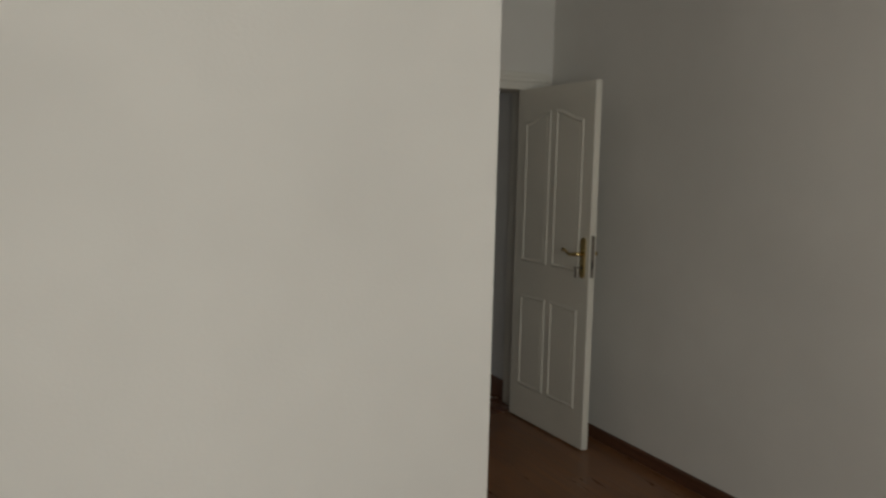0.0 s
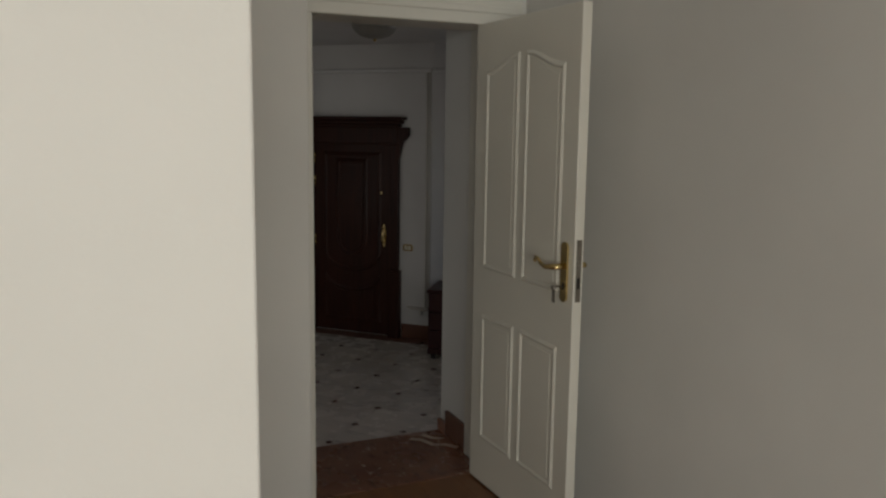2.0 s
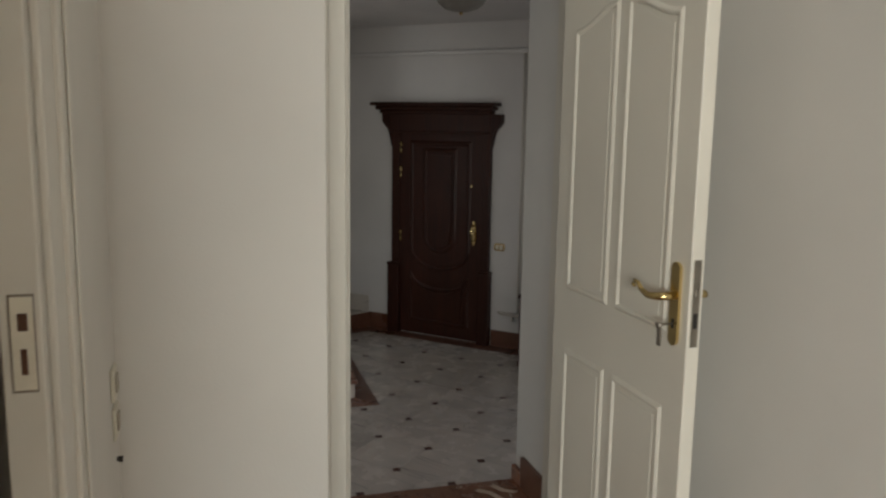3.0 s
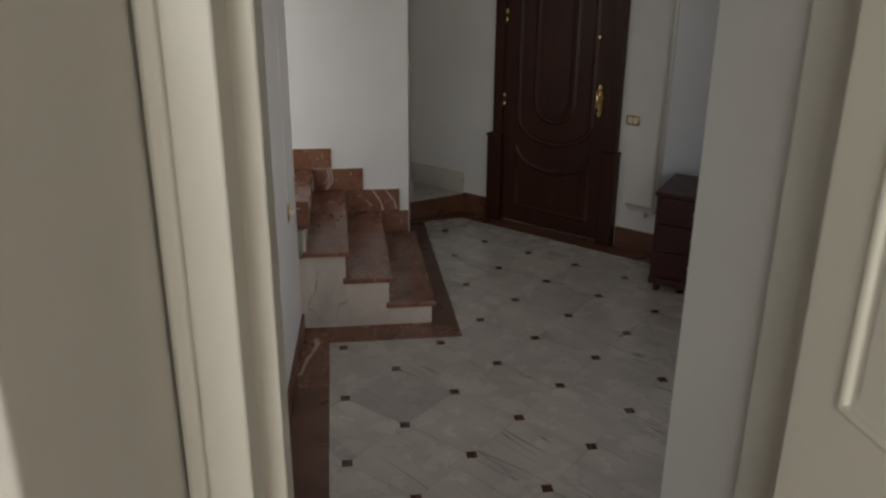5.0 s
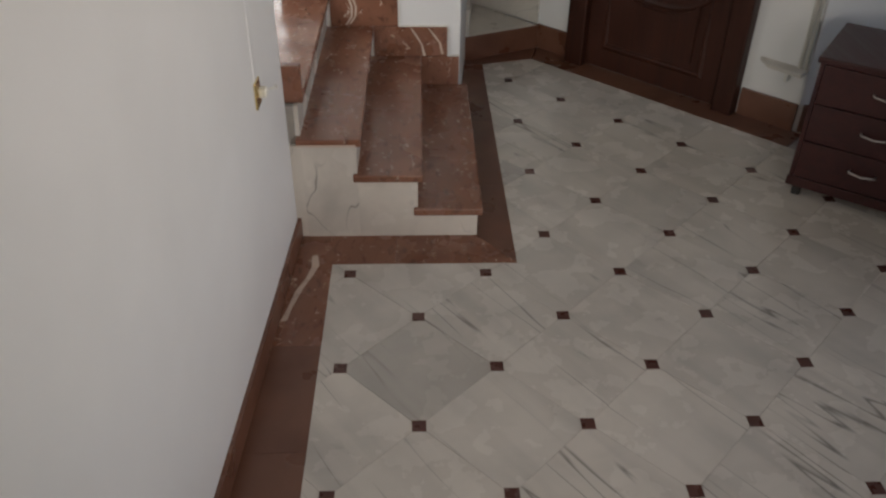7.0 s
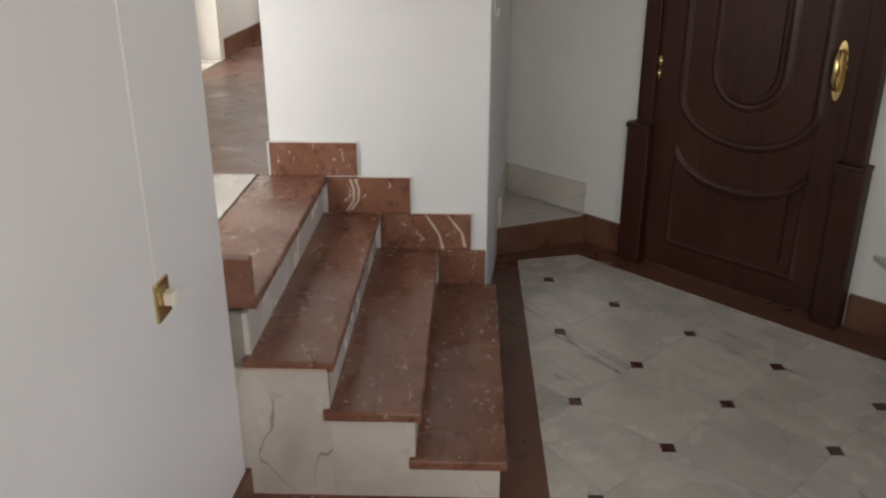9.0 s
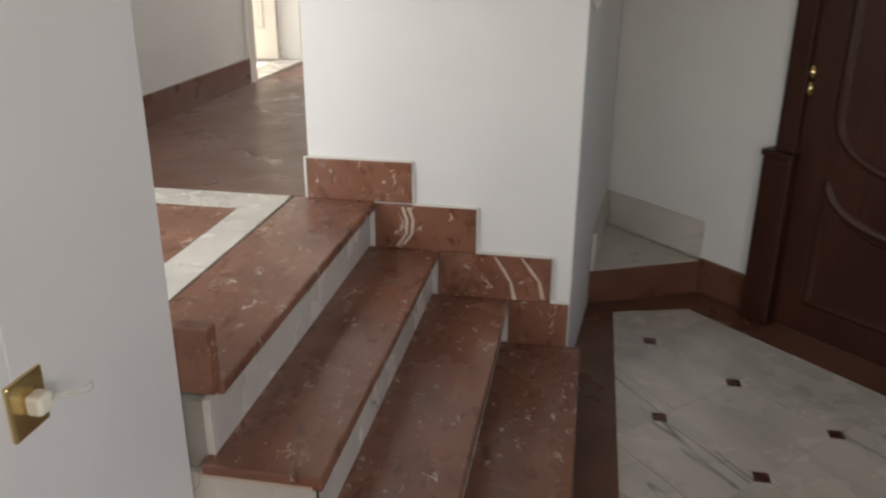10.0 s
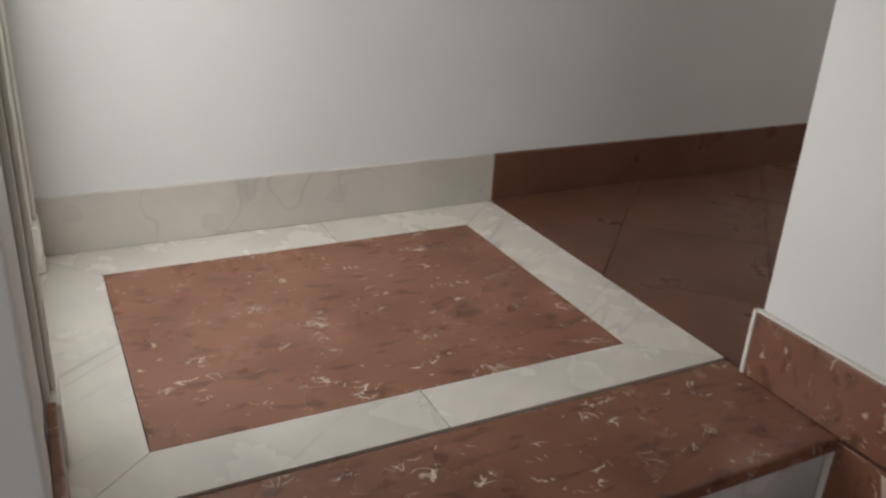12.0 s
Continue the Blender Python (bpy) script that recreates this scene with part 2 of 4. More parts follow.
box(WP - 0.15, WP, PY0 + 0.001, PY1, FLOOR + 2.08, RTOP, 0, bm)
structure("wall_passage_west", bm, M_WALL, "off-white plaster passage wall with a doorway", "wall")
bm = prism([(WP - 0.15, RY0), (-0.23, RY0), (-0.197, DOOR_Y), (-0.197, -2.57), (WP - 0.15, -2.57)], 0, RTOP, "z", None, 0.004)
box(0.74, 0.86, DOOR_Y, -2.57, 0, RTOP, 0, bm)
box(-0.197, 0.74, DOOR_Y, -2.57, FLOOR + 2.09, RTOP, 0, bm)
structure("wall_room_door", bm, M_WALL, "off-white plaster wall around the open room door", "wall")
structure("wall_room_east", box(0.86, 1.0, -10.1, -2.57, 0, RTOP), M_WALL, wl, "wall")
bm = box(-4.75, -3.3, -10.1, -9.95, 0, RTOP)
box(-0.5, 0.86, -10.1, -9.95, 0, RTOP, 0, bm)
box(-3.3, -0.5, -10.1, -9.95, 0, 1.5, 0, bm)
box(-3.3, -0.5, -10.1, -9.95, 2.9, RTOP, 0, bm)
structure("wall_room_south", bm, M_WALL, "off-white plaster wall with a window opening", "wall")
structure("wall_room_west", box(-4.75, -4.6, -9.95, CY + 0.15, 0, RTOP), M_WALL, wl, "wall")
structure("ceiling_room", box(-4.75, 1.0, -10.1, -2.57, RTOP, RTOP + 0.12), M_CEIL, "white plaster room ceiling", "ceiling")
floor_room = structure("floor_room", box(-4.6, 0.86, -9.95, -2.80, FLOOR - 0.16, FLOOR - 0.012), M_GROUT, "brown wood laminate floor of the room", "floor")
# small room behind the passage doorway
bm = box(-2.6, -2.5, CY + 0.15, -2.9, 0, RTOP)
box(-2.5, -0.96, -2.95, -2.85, 0, RTOP, 0, bm)
structure("wall_side_room", bm, M_WALL, "off-white plaster wall of a dim side room", "wall")
structure("floor_side_room", box(-2.5, -0.80, CY + 0.15, -2.95, FLOOR - 0.1, FLOOR - 0.002), M_GREYM, "grey marble floor of the side room", "floor")
structure("ceiling_side_room", box(-2.6, -0.96, CY + 0.15, -2.85, RTOP, RTOP + 0.1), M_CEIL, "white plaster ceiling of the side room", "ceiling")

# baseboards of the room
bl = "dark brown wooden baseboard along the room wall"
structure("baseboard_room_east", prism([(0.86, FLOOR), (0.842, FLOOR), (0.842, FLOOR + 0.058), (0.850, FLOOR + 0.068), (0.86, FLOOR + 0.068)], -9.9, DOOR_Y, "y"), M_BASE, bl, "baseboard")
structure("baseboard_passage", box(WP, WP + 0.015, -3.79, RY0 - 0.002, FLOOR, FLOOR + 0.08, 0.003), M_BASE, bl, "baseboard")
structure("baseboard_room_door", box(WP + 0.015, -0.232, RY0 - 0.015, RY0, FLOOR, FLOOR + 0.08, 0.003), M_BASE, bl, "baseboard")
structure("baseboard_room_north", box(-4.6, CX - 0.002, CY - 0.015, CY, FLOOR, FLOOR + 0.08, 0.003), M_BASE, bl, "baseboard")


fr = empty("door_frame_room", "cream painted wooden frame of the room door", "door frame", "structure")
part("jamb_board", box(-0.195, -0.115, DOOR_Y - 0.01, -2.69, FLOOR, FLOOR + 2.09, 0.004), M_TRIM, fr)
part("jamb_bead", box(-0.194, -0.170, DOOR_Y - 0.024, DOOR_Y - 0.01, FLOOR, FLOOR + 2.09, 0.006), M_TRIM, fr)
part("jamb_stop", box(-0.195, -0.082, -2.69, -2.572, FLOOR, FLOOR + 2.09, 0.004), M_TRIM, fr)
part("jamb_board", box(0.70, 0.738, DOOR_Y + 0.002, -2.572, FLOOR, FLOOR + 2.09, 0.004), M_TRIM, fr)
part("head_board", box(-0.195, 0.83, DOOR_Y - 0.02, DOOR_Y - 0.001, FLOOR + 2.052, FLOOR + 2.16, 0.005), M_TRIM, fr)
part("head_bead", box(-0.195, 0.83, DOOR_Y - 0.032, DOOR_Y - 0.02, FLOOR + 2.10, FLOOR + 2.13, 0.005), M_TRIM, fr)
part("head_lining", box(-0.082, 0.70, DOOR_Y + 0.002, -2.572, FLOOR + 2.052, FLOOR + 2.088, 0.003), M_TRIM, fr)


def panel_loop(u0, u1, v0, v1, arch):
    """Outline of a door panel; arch raises (or drops) its upper edge in an S curve towards the middle of the door."""
    pts = [(u0, v0), (u1, v0)]
    n = 10
    for i in range(n + 1):
        s = i / n
        u = u1 + (u0 - u1) * s
        k = s if arch > 0 else 1 - s
        pts.append((u, v1 + abs(arch) * (0.5 - 0.5 * math.cos(math.pi * k))))
    return pts


def moulding(loop, w, h, y, side, bm):
    """A raised half-round rim along a closed loop in the plane of the leaf."""
    n = len(loop)
    rings = []
    prof = [(-w, 0.0), (-w * 0.55, h * 0.8), (0, h), (w * 0.55, h * 0.55), (w, -0.0)]
    for i in range(n):
        p, q, r = Vector(loop[i - 1]), Vector(loop[i]), Vector(loop[(i + 1) % n])
        a, b = (q - p).normalized(), (r - q).normalized()
        na, nb = Vector((a.y, -a.x)), Vector((b.y, -b.x))
        m = (na + nb)
        m = m / max(m.length_squared / 2, 0.35)
        rings.append([bm.verts.new((q.x + m.x * o, y + side * e, q.y + m.y * o)) for o, e in prof])
    for i in range(n):
        a, b = rings[i], rings[(i + 1) % n]
        for k in range(len(prof) - 1):
            bm.faces.new((a[k], a[k + 1], b[k + 1], b[k]))


def panel_door(name, label, width, height, thick, handle_at, material, kind=""):
    """A four-panel moulded leaf. Hinged at the local origin, running along +x, faces at y 0 and -thick."""
    d = empty(name, label, "door", kind)
    part("leaf", box(0, width, -thick, 0, 0, height, 0.003), material, d)
    s, mid = 0.105, 0.07
    half = (width - 2 * s - mid) / 2
    for side, y in ((1, 0.0), (-1, -thick)):
        for i in (0, 1):
            u0 = s + i * (half + mid)
            for v0, v1, arch in ((0.22, 0.80, 0.006 if i else -0.006), (1.00, 1.83, 0.06 if i else -0.06)):
                loop = panel_loop(u0, u0 + half, v0, v1 - (0.03 if v1 < 1 else 0), arch)
                b = bmesh.new()
                moulding(loop, 0.011, 0.007, y, side, b)
                part("panel_moulding", b, material, d)
                inset = panel_loop(u0 + 0.028, u0 + half - 0.028, v0 + 0.028, v1 - 0.028 - (0.03 if v1 < 1 else 0), arch)
                part("panel", prism(inset, y - 0.001, y + side * 0.003, "y"), material, d)
    return d


def lever_set(door, x, y, z, side, reach):
    """A brass plate with a curled lever, a keyhole and a thumb piece, on one face of a leaf."""
    plate = part("handle_plate", prism([(x + 0.02 * math.cos(a) * (1 if abs(math.sin(a)) < 0.99 else 1), z + 0.092 * (1 if math.sin(a) > 0 else -1) + 0.02 * math.sin(a)) for a in [2 * math.pi * (k + 0.5) / 20 for k in range(20)]], y, y + side * 0.008, "y"), M_BRASS, door, "polished brass handle plate")
    hz = z + 0.022
    pts = [(x, y + side * 0.008, hz), (x, y + side * 0.045, hz), (x + reach * 0.02, y + side * 0.052, hz - 0.003), (x + reach * 0.055, y + side * 0.054, hz - 0.007),
           (x + reach * 0.085, y + side * 0.054, hz + 0.002), (x + reach * 0.105, y + side * 0.054, hz + 0.018), (x + reach * 0.125, y + side * 0.054, hz + 0.021),
           (x + reach * 0.131, y + side * 0.054, hz + 0.011), (x + reach * 0.122, y + side * 0.054, hz + 0.006)]
    part("lever", tube(pts, [0.012, 0.011, 0.011, 0.009, 0.007, 0.006, 0.005, 0.006, 0.006]), M_BRASS, plate)
    part("keyhole", box(x - 0.004, x + 0.004, y + side * 0.008, y + side * 0.0095, z - 0.065, z - 0.04) if side > 0 else box(x - 0.004, x + 0.004, y - 0.0095, y - 0.008, z - 0.065, z - 0.04), M_BLACK, plate)
    return plate


# the open room door: the local +x axis runs from the hinge to the free edge
W_LEAF = 0.79
room_door = panel_door("door_room", "open cream painted four-panel door with brass lever handle", W_LEAF, 2.04, 0.04, 0, M_DOOR, "structure")
lever_set(room_door, W_LEAF - 0.055, -0.04, 1.075, -1, -1)
lever_set(room_door, W_LEAF - 0.055, 0.0, 1.075, 1, -1)
part("lock_face", box(W_LEAF - 0.0005, W_LEAF + 0.002, -0.031, -0.009, 0.97, 1.20, 0.0005), M_STEEL, room_door, "dull steel mortise lock face plate")
part("latch", box(W_LEAF + 0.002, W_LEAF + 0.008, -0.027, -0.013, 1.10, 1.125, 0.002), M_STEEL, room_door)
part("bolt_slot", box(W_LEAF + 0.002, W_LEAF + 0.003, -0.026, -0.014, 1.02, 1.06), M_BLACK, room_door)
key = part("key", tube([(W_LEAF - 0.055, -0.048, 1.022), (W_LEAF - 0.055, -0.075, 1.022), (W_LEAF - 0.055, -0.095, 1.02)], [0.003, 0.003, 0.009]), M_STEEL, room_door)
part("key_tag", box(W_LEAF - 0.064, W_LEAF - 0.046, -0.09, -0.087, 0.965, 1.015, 0.003), M_STEEL, key)
room_door.matrix_basis = pose(0.657, DOOR_Y - 0.012, FLOOR + 0.008, 0, 0, -88.3)

# the passage doorway in the west wall, its jamb with a strike plate, and the leaf behind it
pc = empty("door_frame_passage", "cream painted stepped frame of the passage doorway", "door frame", "structure")
for a, b, h in ((-4.05, -3.94, 0.014), (-3.94, -3.82, 0.022)):
    part("casing_board", box(WP, WP + h, a, b, FLOOR, FLOOR + 2.08 + 0.12, 0.004), M_TRIM, pc)
part("casing_bead", box(WP + 0.022, WP + 0.028, -3.89, -3.86, FLOOR, FLOOR + 2.16, 0.004), M_TRIM, pc)
part("casing_board", box(WN - 0.02, WN + 0.004, PY0 - 0.10, PY0 + 0.002, FLOOR, FLOOR + 2.2, 0.003), M_TRIM, pc)
part("head_board", box(WP, WP + 0.02, PY0, PY1, FLOOR + 2.08, FLOOR + 2.2, 0.004), M_TRIM, pc)
part("lining", box(WP - 0.060, WP - 0.001, PY1 - 0.03, PY1, FLOOR, FLOOR + 2.08, 0.003), M_TRIM, pc)
part("lining", box(WP - 0.15, WN - 0.004, PY0 + 0.003, PY0 + 0.012, FLOOR, FLOOR + 2.08, 0.003), M_TRIM, pc)
part("head_lining", box(WP - 0.15, WP - 0.001, PY0 + 0.012, PY1 - 0.03, FLOOR + 2.05, FLOOR + 2.08, 0.003), M_TRIM, pc)
strike = part("strike_plate", box(WP - 0.044, WP - 0.012, -4.083, -4.080, FLOOR + 1.135, FLOOR + 1.28, 0.0008), M_CREAMPL, pc, "cream painted strike plate")
part("strike_edge", box(WP - 0.047, WP - 0.010, -4.0812, -4.0798, FLOOR + 1.131, FLOOR + 1.284), M_STEEL, strike)
part("strike_hole", box(WP - 0.034, WP - 0.020, -4.0845, -4.083, FLOOR + 1.228, FLOOR + 1.255), M_BASE, strike)
part("strike_hole", box(WP - 0.032, WP - 0.023, -4.0845, -4.083, FLOOR + 1.16, FLOOR + 1.20), M_BASE, strike)
side_door = panel_door("door_passage", "cream painted panel door standing ajar in the passage", 0.59, 2.03, 0.04, 0, M_DOOR, "structure")
lever_set(side_door, 0.535, -0.04, 1.19, -1, -1)
side_door.matrix_basis = pose(WP - 0.115, PY0 + 0.014, FLOOR + 0.008, 0, 0, 99)

# switches on the passage wall
for z, up in ((FLOOR + 0.885, 0), (FLOOR + 0.785, 1)):
    sw = empty("wall_switch", "cream plastic switch plate on the passage wall", "switch", group="passage switches")
    part("plate", box(WP, WP + 0.009, -3.31, -3.23, z - 0.042, z + 0.042, 0.004), M_CREAMPL, sw)
    part("rocker", box(WP + 0.009, WP + 0.014, -3.29, -3.25, z - 0.022, z + 0.022, 0.002), M_PLASTIC, sw)
tagged(part("wall_nail", tube([(WP, -3.25, FLOOR + 0.675), (WP + 0.015, -3.25, FLOOR + 0.673)], [0.006, 0.009], 8), M_BLACK), "small black nail head in the plaster wall", "nail")

# ---- the short landing and the steps down into the hall ----
structure("wall_hall_west", prism([(-0.52, -2.57), (west(-2.57), -2.57), (west(0.84), 0.84), (-0.43, 0.84)], -0.2, TOP + 0.3, "z", None, 0.004), M_HALL, "white plaster hall wall beside the marble stairs", "wall")
structure("wall_corridor_east", box(0.735, 0.90, -2.57, -2.20, -0.2, TOP + 0.3, 0.004), M_HALL, "white plaster wall end beside the steps", "wall")
threshold = structure("floor_threshold", box(-0.42, 0.735, -2.80, -2.22, FLOOR - 0.14, FLOOR, 0.004), M_RED, "red marble floor behind the room door", "floor")
down = empty("steps_down", "red marble steps down from the room to the hall", "stairs", "structure")
for i in range(3):
    z = FLOOR * (3 - i) / 4
    y = -2.24 + 0.27 * i
    part("riser", box(-0.39, 0.735, y + 0.25, y + 0.268, z - FLOOR / 4 if i == 2 else z - FLOOR / 4, z - 0.03), M_WHITE, down)
    part("tread", box(-0.39, 0.735, y, y + 0.285, z - 0.03, z, 0.005), M_RED, down)
part("riser", box(-0.39, 0.735, -2.24, -2.222, FLOOR * 3 / 4, FLOOR - 0.14), M_WHITE, down)
sk = empty("skirting_steps", "red marble skirting stepping down along the wall", "skirting", "structure")
part("slab", box(0.715, 0.735, -2.57, -2.30, FLOOR + 0.001, FLOOR + 0.13, 0.003), M_REDDARK, sk)
part("slab", box(0.713, 0.735, -2.30, -2.205, FLOOR - 0.03, FLOOR + 0.06, 0.003), M_RED, sk)
part("slab", prism([(west(-2.57), -2.57), (west(-2.57) + 0.018, -2.57), (west(-2.23) + 0.018, -2.23), (west(-2.23), -2.23)], FLOOR + 0.001, FLOOR + 0.13), M_REDDARK, sk)

# ---- hall walls ----
# unseen wall; its opening is assumed, cut for the added fill lamp
bm = box(0.90, 1.02, -2.57, -2.42, -0.2, TOP + 0.3)
box(1.98, 4.7, -2.57, -2.42, -0.2, TOP + 0.3, 0, bm)
box(1.02, 1.98, -2.57, -2.42, -0.2, 1.0, 0, bm)
box(1.02, 1.98, -2.57, -2.42, 2.1, TOP + 0.3, 0, bm)
structure("wall_hall_south", bm, M_HALL, "white plaster wall closing the hall", "wall")
bm = box(4.55, 4.7, -2.42, -0.5, -0.2, TOP)
box(4.55, 4.7, 1.1, 2.0, -0.2, TOP, 0, bm)
box(4.55, 4.7, -0.5, 1.1, -0.2, 1.0, 0, bm)
box(4.55, 4.7, -0.5, 1.1, 2.5, TOP, 0, bm)
structure("wall_hall_east", bm, M_HALL, "white plaster hall wall with a window opening", "wall")
# the wall with the entrance door stands at 45 degrees
K = 4.24


def slanted(s, out):
    """A place on the slanted wall: s along it from the far corner, out into the hall."""
    return (K / 2 + s * S2 - out * S2, K / 2 - s * S2 - out * S2)


SLANT = Matrix.Translation((K / 2, K / 2, 0)) @ Matrix.Rotation(radians(-45), 4, "Z") @ Matrix.Diagonal((1, -1, 1, 1))


def on_slant(bm):
    bmesh.ops.transform(bm, matrix=SLANT, verts=bm.verts)
    return bm


structure("wall_entrance", on_slant(box(-2.4, 0.365, -0.18, 0, -0.2, TOP)), M_HALL, "white plaster slanted wall holding the entrance door", "wall")
RX, RY = slanted(0.365, 0)
structure("wall_hall_northeast", box(RX - 0.0, 4.7, RY - 0.0, RY + 0.15, -0.2, TOP), M_HALL, "white plaster wall behind the drawer chest", "wall")
structure("ceiling_hall", box(WX - 0.3, 4.7, -2.57, 4.3, TOP, TOP + 0.12), M_CEIL, "white plaster hall ceiling", "ceiling")
tagged(part("cornice_entrance", on_slant(box(-2.0, 0.365, 0, 0.05, TOP - 0.30, TOP - 0.26, 0.012)), M_CEIL), "white plaster cornice strip above the entrance door", "cornice", kind="structure")
tagged(part("cornice_east", box(RX, 4.55, RY - 0.05, RY, TOP - 0.30, TOP - 0.26, 0.012), M_CEIL), "white plaster cornice strip under the ceiling", "cornice", kind="structure")
structure("floor_hall", box(WX - 0.16, 4.7, -2.57, 4.2, -0.2, -0.012), M_GROUT, "white marble tiled hall floor with dark inlays and red border", "floor")

# ---- the pier and the stairs up to the landing ----
PY = 2.175
structure("wall_pier", box(-0.42, 0.528, PY, 4.3, -0.2, TOP + 0.3, 0.006), M_HALL, "white plaster pier wall at the stair side", "wall")
stairs = empty("stairs", "red marble treads on white marble risers, four steps", "stairs", "structure")
RISERS = (0.55, 0.287, 0.03, -0.20)
TREADS = (0.15, 0.32, 0.49, FLOOR)
Y0, Y1 = 0.855, PY
for i, (x, z) in enumerate(zip(RISERS, TREADS)):
    back = RISERS[i + 1] if i < 3 else -0.48
    zb = TREADS[i - 1] if i else 0.0
    part("riser", box(x - 0.018, x, Y0 + 0.019, Y1 - 0.002, zb, z - 0.034, 0.001), M_WHITE, stairs, "white marble riser")
    part("tread", box(back - (0.018 if i < 3 else 0), x + 0.022, Y0 - 0.02 if i < 3 else 0.90, Y1 - 0.003, z - 0.034, z, 0.006), M_RED, stairs, "polished red marble tread with pale veins")
    if i < 3:
        part("side_slab", box(max(back, WX) + (0.0 if i < 2 else 0), x, Y0, Y0 + 0.018, 0 if i else 0, z - 0.035, 0.001), M_WHITE, stairs, "grey-veined white marble stair side")
part("side_slab", box(WX, 0.03, Y0 + 0.001, Y0 + 0.018, 0.001, 0.455, 0.001), M_WHITE, stairs)
part("core", box(WX, -0.205, Y0 + 0.02, Y1 - 0.01, 0, FLOOR - 0.04), M_GROUT, stairs)

vb = bmesh.new()
for pts in ([(0.70, -2.50), (0.66, -2.44), (0.60, -2.42), (0.57, -2.34), (0.52, -2.30)], [(0.68, -2.36), (0.63, -2.33), (0.60, -2.27)]):
    rows = [[vb.verts.new((x - 0.012, y - 0.008, FLOOR + 0.003)), vb.verts.new((x + 0.012, y + 0.008, FLOOR + 0.003))] for x, y in pts]
    for p, q in zip(rows, rows[1:]):
        vb.faces.new((p[0], p[1], q[1], q[0]))
part("vein", vb, M_VEIN, threshold, "pale quartz vein in red marble")

part("crust", box(-0.22, 0.03, Y0 - 0.0225, Y0 - 0.0195, 0.460, 0.468, 0.001), M_VEIN, stairs, "pale cement crust under the tread")
# red skirting slabs that climb the pier
climb = empty("skirting_stairs", "red marble skirting slabs climbing the pier", "skirting", "structure")
for x0, x1, z0, z1 in ((-0.42, -0.042, FLOOR + 0.001, 0.807), (-0.178, 0.186, 0.491, 0.653), (0.052, 0.455, 0.321, 0.488), (0.31, 0.522, 0.151, 0.318)):
    part("slab", box(x0, x1, PY - 0.016, PY - 0.0005, z0, z1, 0.0025), M_RED, climb)
for pts in ([(-0.075, 0.648), (-0.06, 0.60), (-0.062, 0.55), (-0.095, 0.50)], [(-0.052, 0.648), (-0.038, 0.60), (-0.042, 0.55), (-0.075, 0.505)],
            [(0.255, 0.485), (0.285, 0.44), (0.315, 0.39), (0.33, 0.325)], [(0.35, 0.485), (0.385, 0.44), (0.415, 0.40), (0.43, 0.335)]):
    b = bmesh.new()
    rows = [[b.verts.new((x + o * (0.8 + 0.4 * math.sin(9 * z * 7)), PY - 0.0185, z)) for o in (-0.007, 0.007)] for x, z in pts]
    for r, q in zip(rows, rows[1:]):
        b.faces.new((r[0], r[1], q[1], q[0]))
    part("vein", b, M_VEIN, climb, "pale quartz vein in red marble")
part("mortar_strip", box(-0.430, -0.4205, PY - 0.018, PY - 0.002, FLOOR + 0.001, 0.812, 0.002), M_TRIM, climb, "pale mortar edge")
for x0, x1, z in ((-0.42, -0.042, 0.8075), (-0.04, 0.186, 0.6535), (0.188, 0.455, 0.4885), (0.457, 0.522, 0.3185)):
    part("mortar_strip", box(x0, x1, PY - 0.014, PY - 0.001, z, z + 0.0055, 0.001), M_TRIM, climb)
for x, z0, z1 in ((-0.041, 0.655, 0.812), (0.187, 0.49, 0.658), (0.456, 0.32, 0.493)):
    part("mortar_strip", box(x, x + 0.005, PY - 0.013, PY - 0.001, z0, z1, 0.001), M_TRIM, climb)
# skirting block at the end of the hall wall, beside the top step
part("end_slab", box(west(0.84) - 0.004, -0.172, 0.841, 0.884, FLOOR + 0.001, FLOOR + 0.15, 0.005), M_RED, climb)

# ---- landing and corridor ----
LX = -1.55
structure("floor_landing", box(-2.0, -0.42, 0.80, 8.0, FLOOR - 0.16, FLOOR - 0.012), M_GROUT, "marble landing with red panel and white border", "floor")
bm = box(LX - 0.15, LX, 0.6, 4.42, FLOOR - 0.2, TOP + 0.3)
box(LX - 0.15, LX, 5.30, 8.0, FLOOR - 0.2, TOP + 0.3, 0, bm)
box(LX - 0.15, LX, 4.42, 5.30, FLOOR + 2.1, TOP + 0.3, 0, bm)
structure("wall_landing_west", bm, M_HALL, "white plaster corridor wall with a bright doorway", "wall")
LY = 0.836                       # landing face of the wall with the narrow door
bm = box(LX, -1.46, 0.72, LY, FLOOR - 0.2, TOP + 0.3)
box(-0.70, -0.431, 0.72, LY, FLOOR - 0.2, TOP + 0.3, 0, bm)
box(-1.46, -0.70, 0.72, LY, FLOOR + 2.05, TOP + 0.3, 0, bm)
structure("wall_landing_south", bm, M_HALL, "white plaster wall with a narrow door", "wall")
# unseen end wall, its opening made up to hold the corridor fill lamp
bm = box(LX, -1.3, 6.9, 7.05, FLOOR - 0.2, TOP + 0.3)
box(-0.2, 0.7, 6.9, 7.05, FLOOR - 0.2, TOP + 0.3, 0, bm)
box(-1.3, -0.2, 6.9, 7.05, FLOOR - 0.2, 1.65, 0, bm)
box(-1.3, -0.2, 6.9, 7.05, 2.95, TOP + 0.3, 0, bm)
structure("wall_corridor_end", bm, M_HALL, "white plaster wall closing the corridor", "wall")
